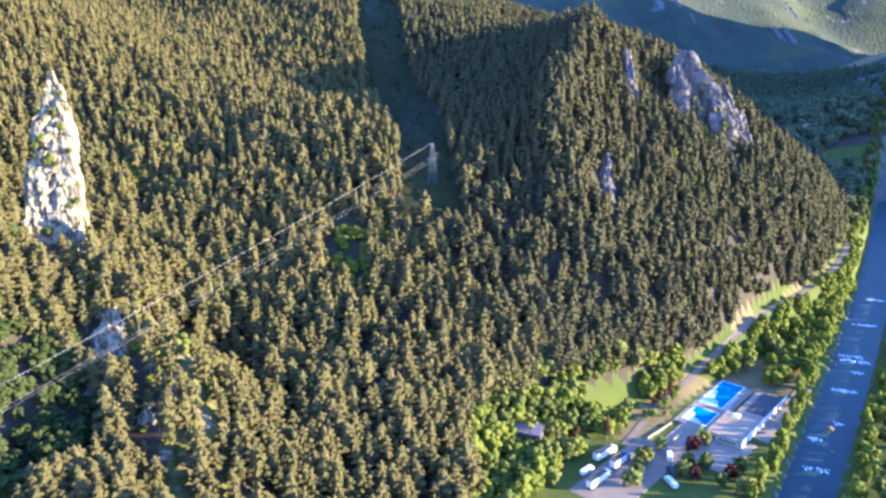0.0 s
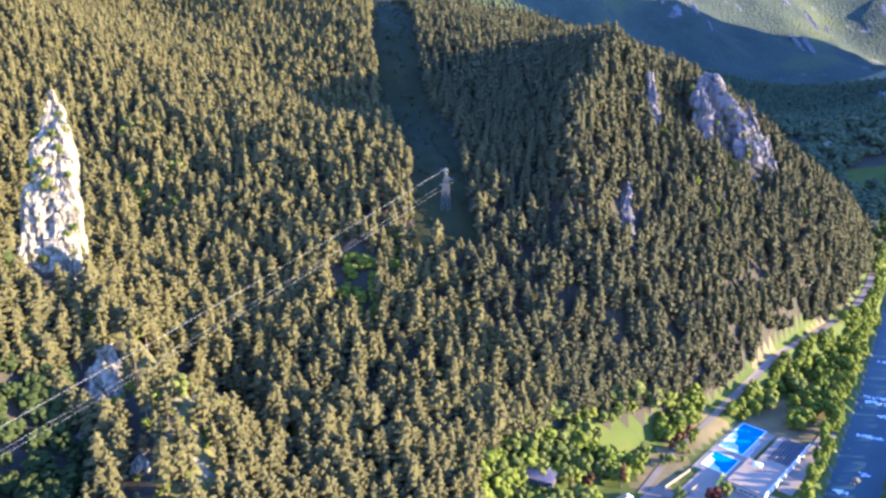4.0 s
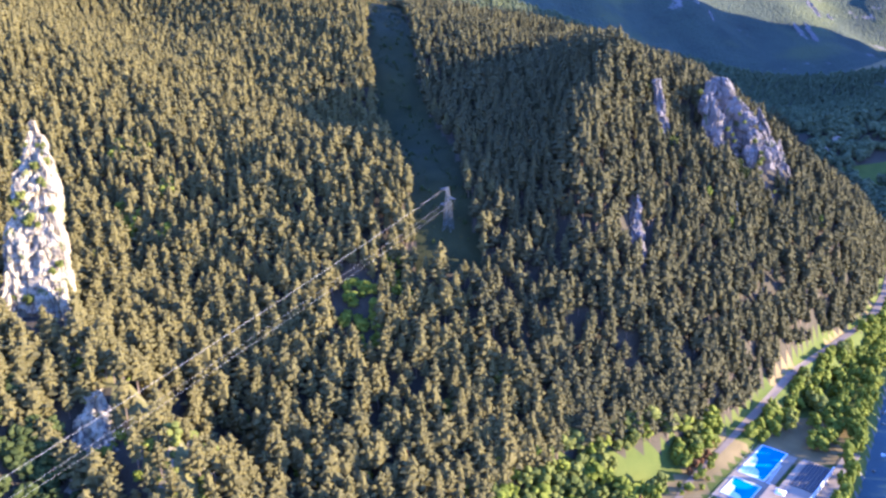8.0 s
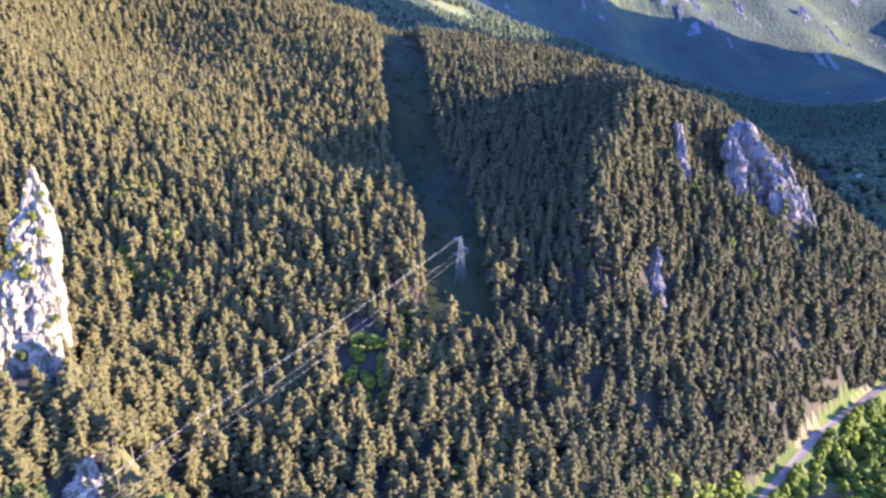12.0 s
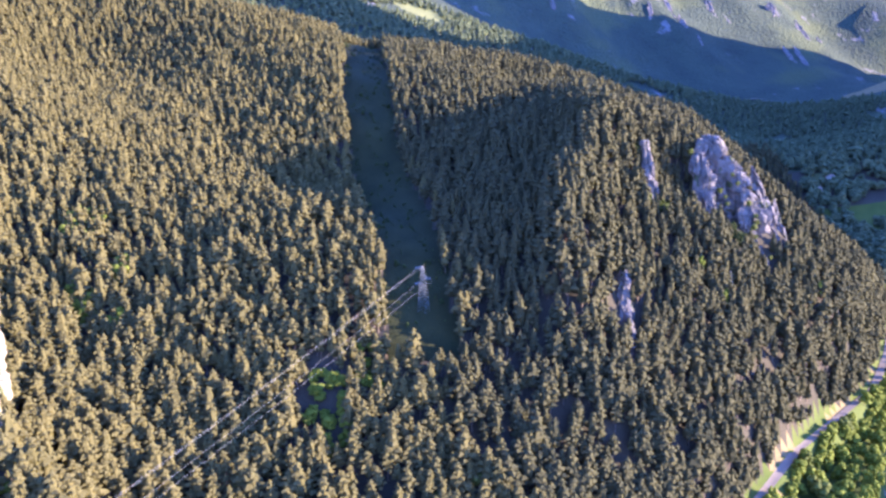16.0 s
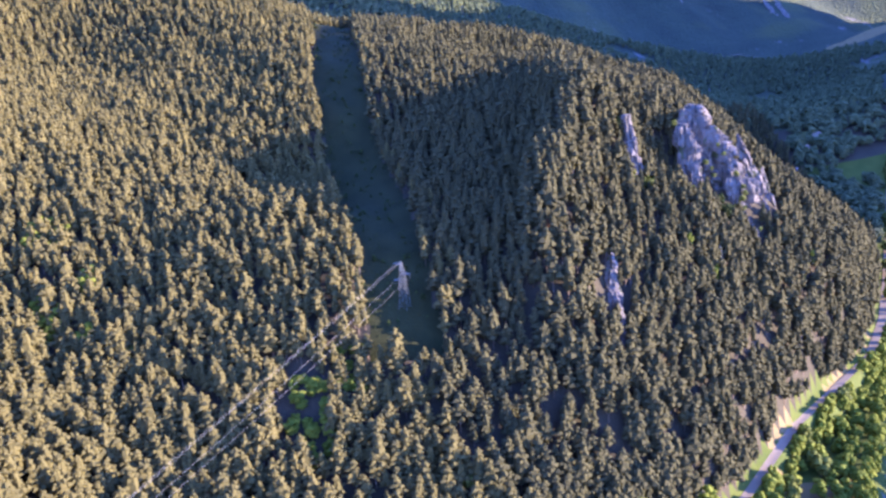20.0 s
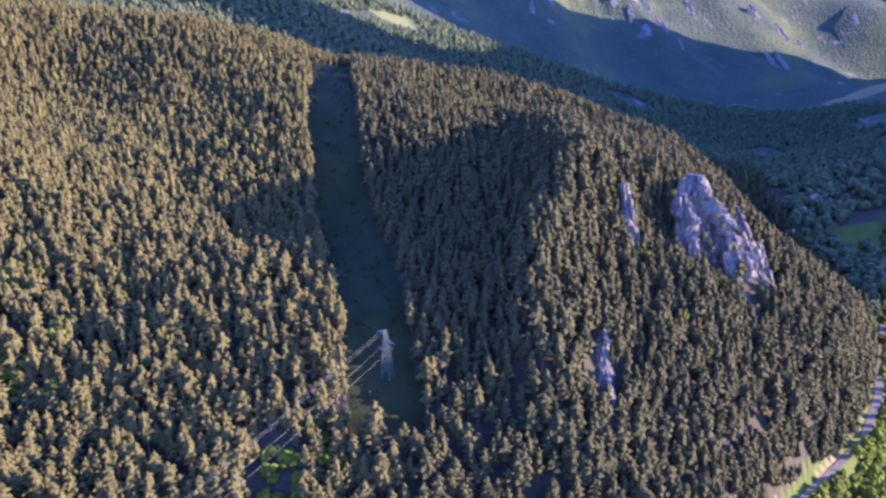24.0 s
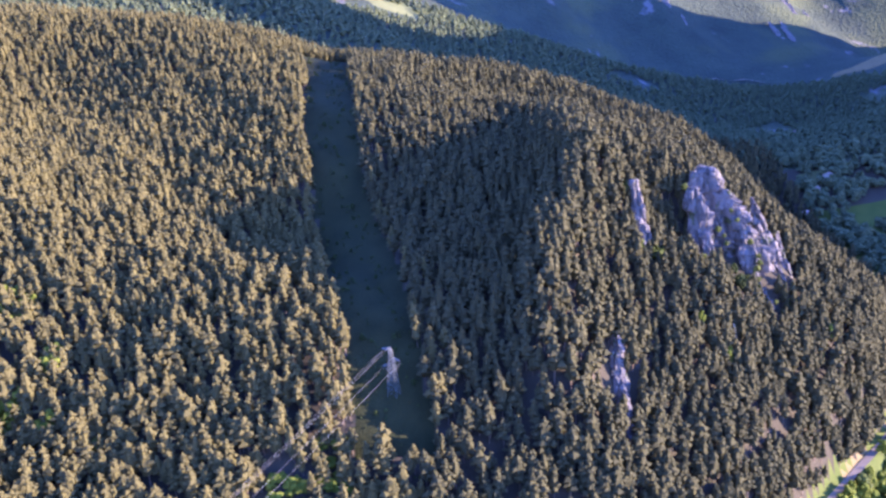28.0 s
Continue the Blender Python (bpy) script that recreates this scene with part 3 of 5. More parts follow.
def woods(name, places, shapes, mat, label, trunk=0.0):
    """Many trees in one mesh: places are rows x, y, z, height, width, turn, shape."""
    vs, fs, base = [], [], 0
    kinds = places[:, 6].astype(int)
    for k, (sv, sf) in enumerate(shapes):
        rows = places[kinds == k]
        if not len(rows):
            continue
        c, s = np.cos(rows[:, 5])[:, None], np.sin(rows[:, 5])[:, None]
        w = rows[:, 4][:, None]
        x = (sv[:, 0] * c - sv[:, 1] * s) * w + rows[:, 0][:, None]
        y = (sv[:, 0] * s + sv[:, 1] * c) * w + rows[:, 1][:, None]
        z = sv[:, 2] * rows[:, 3][:, None] + rows[:, 2][:, None]
        vs.append(np.stack([x, y, z], -1).reshape(-1, 3))
        fs.append((sf[None] + (np.arange(len(rows)) * len(sv))[:, None, None]).reshape(-1, 3) + base)
        base += len(rows) * len(sv)
    ob = new(name, mesh_from(name, np.concatenate(vs), np.concatenate(fs), [mat]))
    tagged(ob, label, "forest", kind="stuff")
    if trunk:
        n = len(places)
        r = places[:, 3][:, None] * trunk
        low = np.stack([places[:, 0][:, None] + CROSS[:, 0] * r, places[:, 1][:, None] + CROSS[:, 1] * r, np.repeat(places[:, 2][:, None] - 1, 3, 1)], -1)
        high = np.stack([places[:, 0][:, None] + CROSS[:, 0] * r * 0.4, places[:, 1][:, None] + CROSS[:, 1] * r * 0.4, np.repeat(places[:, 2][:, None] + places[:, 3][:, None] * 0.8, 3, 1)], -1)
        v = np.concatenate([low, high], 1).reshape(-1, 3)
        q = np.array([(0, 1, 4, 3), (1, 2, 5, 4), (2, 0, 3, 5)])
        f = (q[None] + (np.arange(n) * 6)[:, None, None]).reshape(-1, 4)
        tagged(new(name + "_trunks", mesh_from(name + "_trunks", v, f, [M_BARK])), "bare brown pine trunks of the forest", "trunks", kind="stuff")
    return ob


def tree(name, shape, mat, x, y, h, wide, label, group, trunk_mat=None, meshes={}, z=None):
    """One tree with its own trunk and crown; alike crowns share a mesh."""
    key = (name, id(shape), mat.name)
    if key not in meshes:
        cm = mesh_from("crown", shape[0], shape[1], [mat])
        bm = stem(0.82 if name == "pine_tree" else 0.55, 0.014 if name == "pine_tree" else 0.02, 0 if name == "pine_tree" else 4)
        tm = bpy.data.meshes.new("trunk")
        bm.to_mesh(tm)
        bm.free()
        tm.materials.append(trunk_mat or M_BARK)
        meshes[key] = (cm, tm)
    top = new(name)
    top.matrix_basis = pose(x, y, ground_at(x, y) if z is None else z, 0, 0, rng.uniform(0, 360)) @ Matrix.Diagonal((wide, wide, h, 1))
    tagged(top, label, "tree", group)
    for n, me in zip(("crown", "trunk"), meshes[key]):
        new(n, me).parent = top
    return top


ROCKS = [(-190, 368, 21), (-188, 347, 19), (-149, 304, 15), (-137, 296, 8), (-122, 270, 9), (-109, 256, 10), (-98, 268, 6), (-110, 302, 8), (90, 460, 13), (172, 556, 30), (202, 560, 20), (190, 536, 12), (168, 540, 16), (150, 548, 14), (158, 503, 5), (119, 541, 9)]


def forest_places():
    step = 5.0
    gx, gy = np.meshgrid(np.arange(-490, 520, step), np.arange(225, 1040, step))
    x = gx.ravel() + rng.uniform(-2.3, 2.3, gx.size)
    y = gy.ravel() + rng.uniform(-2.3, 2.3, gx.size)
    ok = ~in_clearing(x, y) & ~in_meadow(x, y) & (uphill(x, y) > 0.5) & (np.abs(x - 7) < 0.64 * (y + 60))
    ok &= (np.hypot((x + 54 + 6 * np.sin(y / 9.0)) / 11, (y - 406) / 17) > 1)
    for rx, ry, r in ROCKS:
        ok &= (x - rx) ** 2 + (y - ry) ** 2 > (r * 0.72) ** 2
    # older, wider trees stand further apart on the lower slope
    ok &= rng.uniform(0, 1, x.size) < 0.74 + 0.26 * smooth(340, 470, y)
    # thin growth on the rocky rib
    beside = x - rib_x(y)
    ok &= (beside < -20) | (beside > 12) | (y > 345) | (rng.uniform(0, 1, x.size) < 0.48)
    # broadleaf trees fill the dell
    ok &= ((x + 172) / 36) ** 2 + ((y - 258) / 36) ** 2 > 1
    ok &= rng.uniform(0, 1, x.size) > 0.03 + 0.07 * smooth(0, 40, x) * smooth(640, 580, y)
    x, y = x[ok], y[ok]
    fx = rng.uniform(-60, 330, 7600)
    fy = rng.uniform(330, 700, 7600)
    up = uphill(fx, fy)
    sx, sy = rng.uniform(10, 165, 420), rng.uniform(485, 650, 420)
    extra = ~in_meadow(fx, fy) & ~in_clearing(fx, fy) & (up > -0.5) & (up < 62) & (rng.uniform(0, 1, 7600) < 1.15 - up / 70)
    for rx, ry, r in ROCKS:
        extra &= (fx - rx) ** 2 + (fy - ry) ** 2 > (r * 0.72) ** 2
    spare = ~in_clearing(sx, sy)
    for rx, ry, r in ROCKS:
        spare &= (sx - rx) ** 2 + (sy - ry) ** 2 > (r * 0.72) ** 2
    x, y = np.concatenate([x, fx[extra], sx[spare]]), np.concatenate([y, fy[extra], sy[spare]])
    # an old track slants up through the wood
    track = np.abs(y - np.interp(x, TRACK_X, TRACK_Y)) < 1.8
    open_track = track & (x > TRACK_X[0]) & (x < TRACK_X[-1])
    x, y = x[~open_track], y[~open_track]
    z = height(x, y)
    upper = smooth(360, 480, y + 0.1 * np.minimum(x, 0))
    h = rng.normal(1, 0.19, x.size).clip(0.45, 1.4) * (18.5 - 3.2 * upper - 1.6 * smooth(560, 760, y))
    # lower growth under the cables
    u = ((x + 13) * -0.572 + (y - 455) * -0.820)
    off = np.abs((x + 13) * 0.820 - (y - 455) * 0.572)
    under = (u > 0) & (u < 330) & (off < 7)
    h = np.where(under, np.clip(140 - 0.176 * u - z - 3, 3, h), h)
    # tall close stand on the spur
    h = h + 4.5 * np.exp(-((x - spur_x(y)) / 20.0) ** 2) * smooth(430, 480, y) * smooth(610, 560, y)
    w = h * rng.uniform(0.85, 1.25, x.size) * (1.16 - 0.10 * upper)
    return np.stack([x, y, z, h, w, rng.uniform(0, 6.28, x.size), rng.integers(0, 9, x.size) + 9 * (upper > rng.uniform(0.2, 0.8, x.size)) + 9 * (y > 600)], -1)


ALL = forest_places()
near = (ALL[:, 1] < 352) & (ALL[:, 0] > -150)
near_idx = np.flatnonzero(near)[:300]
rest = np.ones(len(ALL), bool)
rest[near_idx] = False
def clearing_scrub():
    y = rng.uniform(414, 890, 1500)
    x = clearing_mid(y) + rng.uniform(-19, 19, 1500)
    patchy = np.sin(x / 5.0 + np.sin(y / 9.0)) * np.sin(y / 11.0 + x / 8.0)
    ok = (patchy > -0.25) & (np.hypot(x + 13, y - 455) > 5)
    x, y = x[ok], y[ok]
    h = rng.gamma(2.2, 0.55, x.size).clip(0.5, 4.5)
    return np.stack([x, y, height(x, y) - 0.25 * h, h, h * rng.uniform(1.2, 2.0, x.size), rng.uniform(0, 6.28, x.size), rng.integers(0, 6, x.size)], -1)


# the scrub carries the strip's shade in its leaf colour
woods("clearing_scrub", clearing_scrub(), TUFTS, M_SHADE_LEAF, "low green scrub in the cleared strip, leaves darkened for shade")
# east of the cleared strip, darker needles stand in for the slope's shade
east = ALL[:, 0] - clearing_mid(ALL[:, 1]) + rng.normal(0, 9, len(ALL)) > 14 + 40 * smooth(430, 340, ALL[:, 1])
woods("pine_forest", ALL[rest & ~east], PINES, M_PINE, "dense olive-green pine forest on the western hillside", 0.014)
woods("pine_forest", ALL[rest & east], PINES, M_PINE_SHADE, "dense pine forest on the eastern slope, needles darkened for shade", 0.014)
for i in near_idx:
    x, y, z, h, w, a, k = ALL[i]
    tree("pine_tree", PINES[int(k)], M_PINE_SHADE if east[i] else M_PINE, x, y, h, w, "tall olive-green pine on the lower slope", "pines of the lower slope")


def far_woods():
    step = 9.5
    gx, gy = np.meshgrid(np.arange(-900, 760, step), np.arange(985, 1560, step))
    x = gx.ravel() + rng.uniform(-4, 4, gx.size)
    y = gy.ravel() + rng.uniform(-4, 4, gx.size)
    open_land = np.sin(x / 70.0 + 1.3 * np.sin(y / 90.0)) * np.sin(y / 60.0 + np.sin(x / 50.0))
    ok = (np.abs(x) < 0.62 * y) & ((open_land < 0.66) | (y < 1180)) & (np.abs(inland(x, y)) > 40)
    ok &= ~((y < 1050) & (x > -300) & (x < -278))
    x, y = x[ok], y[ok]
    h = rng.normal(12, 2.5, x.size).clip(6, 18)
    return np.stack([x, y, height(x, y), h, h * rng.uniform(0.9, 1.4, x.size), rng.uniform(0, 6.28, x.size), rng.integers(0, 4, x.size)], -1)


def valley_woods():
    x, y = rng.uniform(230, 800, 5200), rng.uniform(560, 1000, 5200)
    d = inland(x, y)
    glade = np.sin(x / 31.0 + np.sin(y / 40.0)) * np.sin(y / 27.0)
    ok = (np.abs(d) > 20) & (uphill(x, y) < -3) & (np.abs(x - road_x(y)) > 8) & (glade < 0.55) & (x < 0.66 * y)
    x, y = x[ok], y[ok]
    h = rng.normal(10, 2, x.size).clip(6, 15)
    return np.stack([x, y, height(x, y), h, h * rng.uniform(0.9, 1.3, x.size), rng.uniform(0, 6.28, x.size), rng.integers(0, 6, x.size)], -1)


# both distant woods carry their haze in the leaf colour
woods("valley_woods", valley_woods(), BROADS, M_HAZE_LEAF, "green broadleaf woods on the valley floor beyond the hill, leaves paled for haze")
woods("plateau_woods", far_woods(), TUFTS, M_HAZE_LEAF, "woods on the plateau behind the hill, leaves paled for haze")


# ---- rocks ----
def rock(name, foot, top, widths, depths, seed, label, turn=0.0, rough=1.0, group="limestone crags", parent=None, stone=None, rings=64):
    """A weathered limestone pillar from foot to top, with fissures, ledges and blocks."""
    n = m = rings
    foot, top = Vector(foot), Vector(top)
    vs = []
    us = np.linspace(0, 1, m)
    wid, dep = np.interp(us, np.linspace(0, 1, len(widths)), widths), np.interp(us, np.linspace(0, 1, len(depths)), depths)
    size = max(widths)
    ct, st = math.cos(radians(turn)), math.sin(radians(turn))
    for j, u in enumerate(us):
        c = foot.lerp(top, u)
        for i in range(n):
            a = 2 * math.pi * i / n
            q = 0.62
            dx = math.copysign(abs(math.cos(a)) ** q, math.cos(a)) * wid[j] / 2
            dy = math.copysign(abs(math.sin(a)) ** q, math.sin(a)) * dep[j] / 2
            p = c + Vector((dx * ct - dy * st, dx * st + dy * ct, 0))
            bend = noise.noise(Vector((p.x * 0.06 + seed, p.y * 0.06, p.z * 0.06)))
            crack = max(0.0, 0.16 - abs(noise.noise(Vector((p.x * 0.13 + seed, p.y * 0.13, p.z * 0.020 + bend * 0.4))))) / 0.16
            groove = max(0.0, 0.14 - abs(noise.noise(Vector((p.x * 0.36 + seed, p.y * 0.36, p.z * 0.055 + bend))))) / 0.14
            shelf = noise.cell(Vector((p.x * 0.09 + seed, p.y * 0.09, p.z * 0.085 + 0.5 * bend))) - 0.5
            block = noise.cell(Vector((p.x * 0.26 + seed, p.y * 0.26, p.z * 0.075 + bend))) - 0.5
            fine = noise.noise(Vector((p.x * 0.9 + seed, p.y * 0.9, p.z * 0.35)))
            k = rough * (0.16 * bend - 0.26 * crack - 0.12 * groove + 0.17 * shelf + 0.10 * block + 0.04 * fine) * min(size, 26) * 0.60 * (0.4 + 0.6 * min(1, 2.2 * wid[j] / size))
            out = Vector((dx * ct - dy * st, dx * st + dy * ct, 0))
            if out.length > 1e-6:
                p = p + out.normalized() * k
            p.z += 0.05 * size * noise.noise(Vector((p.x * 0.12, p.y * 0.12, seed)))
            vs.append(p)
    vs.append(foot)
    vs.append(top + Vector((0, 0, 0.4)))
    idx = np.arange(n * m).reshape(m, n)
    nx = np.roll(idx, -1, 1)
    f = np.stack([idx[:-1], nx[:-1], nx[1:], idx[1:]], -1).reshape(-1, 4)
    tri = [f[:, (0, 1, 2)], f[:, (0, 2, 3)], np.stack([idx[-1], nx[-1], np.full(n, n * m + 1)], -1), np.stack([nx[0], idx[0], np.full(n, n * m)], -1)]
    ob = new(name, mesh_from(name, np.array([tuple(v) for v in vs]), np.concatenate(tri), [stone or M_ROCK]))
    if parent is not None:
        ob.parent = parent
        return ob
    return tagged(ob, label, "rock", group)


tower = thing("rock_tower", Matrix(), "tall sunlit cream limestone tower rising from the pines", "rock", "limestone crags")
rock("main_pillar", (-190, 350, 98), (-197, 390, 188), (21, 26, 29, 29, 28, 25, 22, 17, 11), (24, 25, 24, 23, 21, 19, 16, 13, 9), 1.3, "", 14, 0.75, "", tower, rings=110)
rock("buttress", (-181, 345, 98), (-188, 368, 150), (11, 12, 11, 8, 3), (18, 16, 13, 9, 4), 31.3, "", 10, 1.0, "", tower)
rock("buttress", (-197, 340, 100), (-201, 362, 146), (10, 10, 9, 6, 3), (16, 14, 11, 8, 4), 33.7, "", 20, 1.0, "", tower)
rock("summit_block", (-195, 386, 172), (-197, 390, 195), (13, 12, 11, 9, 6), (12, 11, 10, 8, 6), 35.9, "", 0, 1.0, "", tower)
rock("rock_pillar", (-172, 346, 104), (-175, 351, 133), (6, 6, 5, 2), (8, 7, 6, 3), 4.1, "slim cream limestone pillar beside the tower", 10)
rock("rock_outcrop", (-147, 298, 74), (-150, 315, 100), (21, 23, 20, 12), (18, 16, 14, 10), 7.7, "weathered pale limestone outcrop among bushes", 35, 1.2)
rock("rock_outcrop", (-138, 290, 64), (-140, 302, 86), (9, 9, 7, 3), (10, 9, 7, 3), 2.9, "small grey limestone outcrop on the lower rib", 5, 1.2, stone=M_SHADEROCK)
rock("rock_outcrop", (-120, 266, 48), (-125, 282, 73), (15, 14, 12, 6), (15, 14, 12, 8), 9.2, "broken pale limestone outcrop on the lower rib", 30, 1.2)
rock("rock_outcrop", (-107, 253, 36), (-111, 268, 62), (18, 17, 15, 8), (14, 13, 11, 8), 12.4, "broken pale limestone outcrop low on the rib", 30, 1.2)
rock("rock_outcrop", (-98, 267, 40), (-99, 277, 57), (9, 9, 8, 4), (9, 9, 8, 4), 14.1, "pale limestone block at the edge of the rib", 10, 1.2)
rock("limestone_boulder", (-111, 303, 58), (-112, 309, 81), (6.5, 6.5, 5, 2), (7, 7, 5, 2), 5.5, "pale limestone knob above the gully", 0)
# crag and spur take the greyed stone that carries their shade
crag = thing("limestone_crag", Matrix(), "large limestone crag high on the hillside, stone greyed for shade", "rock", "limestone crags")
rock("main_slab", (193, 549, 104), (160, 576, 184), (8, 17, 30, 41, 40, 36, 27, 12), (15, 17, 18, 17, 15, 13, 11, 7), 11.4, "", -28, 1.15, "", crag, stone=M_SHADEROCK, rings=100)
rock("left_face", (158, 551, 132), (154, 564, 178), (10, 16, 18, 16, 9), (10, 11, 11, 9, 6), 47.3, "", -28, 1.1, "", crag, stone=M_SHADEROCK)
rock("upper_block", (168, 566, 150), (165, 577, 186), (20, 20, 17, 9), (15, 14, 12, 8), 41.2, "", -30, 1.0, "", crag, stone=M_SHADEROCK)
rock("edge_rib", (186, 545, 112), (179, 561, 166), (10, 13, 13, 9, 4), (13, 13, 11, 8, 4), 13.1, "", -20, 1.1, "", crag, stone=M_SHADEROCK)
rock("edge_rib", (205, 556, 112), (192, 578, 166), (13, 14, 13, 9, 3), (16, 15, 12, 8, 4), 15.8, "", -16, 1.1, "", crag, stone=M_SHADEROCK)
rock("edge_rib", (212, 562, 112), (207, 577, 145), (9, 9, 7, 3), (12, 11, 8, 4), 17.5, "", -8, 1.1, "", crag, stone=M_SHADEROCK)
rock("foot_block", (190, 538, 98), (189, 543, 124), (11, 11, 9, 4), (10, 9, 8, 4), 43.5, "", -30, 1.1, "", crag, stone=M_SHADEROCK)
spur_rock = thing("rock_spur", Matrix(), "narrow limestone spur with one sunlit edge", "rock", "limestone crags")
rock("upper_rock", (91, 464, 104), (92, 477, 135), (10, 11, 10, 8, 4), (14, 13, 11, 9, 5), 19.7, "", 6, 1.0, "", spur_rock, stone=M_SHADEROCK)
rock("lower_rock", (90, 446, 92), (91, 455, 119), (10, 11, 10, 6, 3), (12, 12, 10, 8, 4), 29.3, "", 6, 1.0, "", spur_rock, stone=M_SHADEROCK)
rock("limestone_boulder", (119, 537, 158), (116, 545, 190), (11, 11, 9, 5), (11, 10, 8, 5), 21.2, "small grey limestone pinnacle beside green bushes", 0, 1.1, stone=M_SHADEROCK)
rock("limestone_boulder", (158, 500, 102), (158.5, 505, 122), (5, 5.5, 4, 1.5), (6, 6, 4, 2), 23.9, "small white limestone block between pines", 0)
rock("limestone_boulder", (232, 572, 100), (232, 577, 116), (6, 6, 4, 2), (7, 6, 4, 2), 25.1, "low grey limestone block below the ridge", 0, stone=M_SHADEROCK)


# ---- power line ----
def pylon(x, y, z, tall, turn):
    top = thing("power_pylon", pose(x, y, z, 0, 0, turn), "grey galvanised steel lattice pylon in the forest clearing", "pylon")
    half = lambda u: 1.9 * (1 - u) ** 0.8 + 0.35
    levels = [0, 0.16, 0.30, 0.42, 0.53, 0.63, 0.72, 0.80, 0.88, 0.95, 1.0]
    corner = lambda k, u: Vector(((1, 1, -1, -1)[k % 4] * half(u), (1, -1, -1, 1)[k % 4] * half(u), tall * u))
    for k in range(4):
        bm = bmesh.new()
        for a, b in zip(levels, levels[1:]):
            bar(corner(k, a) - Vector((0, 0, 0.4 if a == 0 else 0)), corner(k, b), 0.06, bm, 4)
        part("leg", bm, M_STEEL, top)
    for k in range(4):
        bm = bmesh.new()
        for i, (a, b) in enumerate(zip(levels, levels[1:])):
            bar(corner(k, a), corner(k + 1, b), 0.026, bm, 4)
            bar(corner(k + 1, a), corner(k, b), 0.026, bm, 4)
            bar(corner(k, b), corner(k + 1, b), 0.03, bm, 4)
        part("bracing", bm, M_STEEL, top)
    ends = []
    for side, reach, drop in ((-1, 4.2, 1.6), (1, 4.4, 6.4), (-1, 4.6, 10.2)):
        h = tall - drop
        tip = Vector((side * reach, 0, h + 0.3))
        w = half(h / tall)
        bm = bmesh.new()
        for dy in (-1, 1):
            bar((side * w, dy * w, h), tip, 0.07, bm, 4)
            bar((side * w, dy * w, h + 1.3), tip, 0.07, bm, 4)
            bar((side * (w + (reach - w) * 0.5), dy * w * 0.5, h + 0.15), (side * w, dy * w, h + 1.3), 0.05, bm, 4)
        arm = part("crossarm", bm, M_STEEL, top)
        ins = bmesh.new()
        for s in range(6):
            bar(tip - Vector((0, 0, 0.2 + 0.2 * s)), tip - Vector((0, 0, 0.32 + 0.2 * s)), 0.14, ins, 8)
        part("insulator", ins, M_GLASS, arm, "dark glass insulator string")
        ends.append(top.matrix_basis @ (tip - Vector((0, 0, 1.4))))
    ends.append(top.matrix_basis @ Vector((0, 0, tall)))
    return ends


def cable(a, b, sag, r=0.022):
    bm = bmesh.new()
    n = 40
    pts = [a.lerp(b, k / n) - Vector((0, 0, 4 * sag * (k / n) * (1 - k / n))) for k in range(n + 1)]
    across = (b - a).cross(Vector((0, 0, 1))).normalized()
    rings = [[bm.verts.new(p + r * (math.cos(s * math.tau / 5) * across + Vector((0, 0, math.sin(s * math.tau / 5))))) for s in range(5)] for p in pts]
    for p, q in zip(rings, rings[1:]):
        for s in range(5):
            bm.faces.new((p[s], p[s - 1], q[s - 1], q[s]))
    ob = part("power_cable", bm, M_WIRE)
    tagged(ob, "thin pale aluminium power cable sagging over the pines", "cable", "cables of the power line")


PYLON = (-13.0, 454.8, ground_at(-13.0, 454.8))
ends_mid = pylon(*PYLON, 145.6 - PYLON[2], -24)


# the next pylon down the line stands out of sight
lower = (-203.0, 182.0, ground_at(-203.0, 182.0))
ends_low = pylon(*lower, 90.0 - lower[2], -32)
for a, b in zip(ends_mid, ends_low):
    cable(a, b, 3.0)


# ---- broadleaf trees ----
def scatter_trees(name, spots, mat, low, high, label, group, wide=(0.85, 1.25)):
    for x, y in spots:
        h = rng.uniform(low, high)
        tree(name, BROADS[rng.integers(0, len(BROADS))], mat, x, y, h, h * rng.uniform(*wide), label, group)


def along(y0, y1, step, off0, off1):
    """Spots along the river at a distance from its middle."""
    out = []
    y = y0
    while y < y1:
        out.append((float(river_x(y)) - rng.uniform(off0, off1) / 0.86, y + rng.uniform(-2, 2)))
        y += step * rng.uniform(0.75, 1.25)
    return out


def ring(cx, cy, rx, ry, n):
    return [(cx + rx * rng.uniform(-1, 1), cy + ry * rng.uniform(-1, 1)) for k in range(n)]


scatter_trees("riverside_tree", along(268, 420, 3.4, 15.5, 21), M_BUSH, 8, 12, "slender yellow-green riverside poplar on the bank", "trees along the river", (0.5, 0.72))
scatter_trees("riverside_tree", along(404, 640, 4.0, 15.5, 23), M_BUSH, 8, 12, "yellow-green riverside alder on the bank", "trees along the river", (0.7, 1.0))
scatter_trees("riverside_tree", [p for p in along(425, 600, 5.5, 22, 46) if uphill(*p) < -9], M_BUSH, 8, 12, "round green tree between river and road", "trees along the river", (0.8, 1.1))
scatter_trees("riverside_tree", [p for p in along(425, 520, 8.5, 36, 56) if uphill(*p) < -8], M_LEAF, 9, 13, "round green tree between river and road", "trees along the river", (0.8, 1.1))
scatter_trees("riverside_tree", [p for p in along(405, 640, 2.6, 24, 40) if uphill(*p) < -8], M_BUSH, 6, 10, "yellow-green tree between river and road", "trees along the river", (0.8, 1.15))
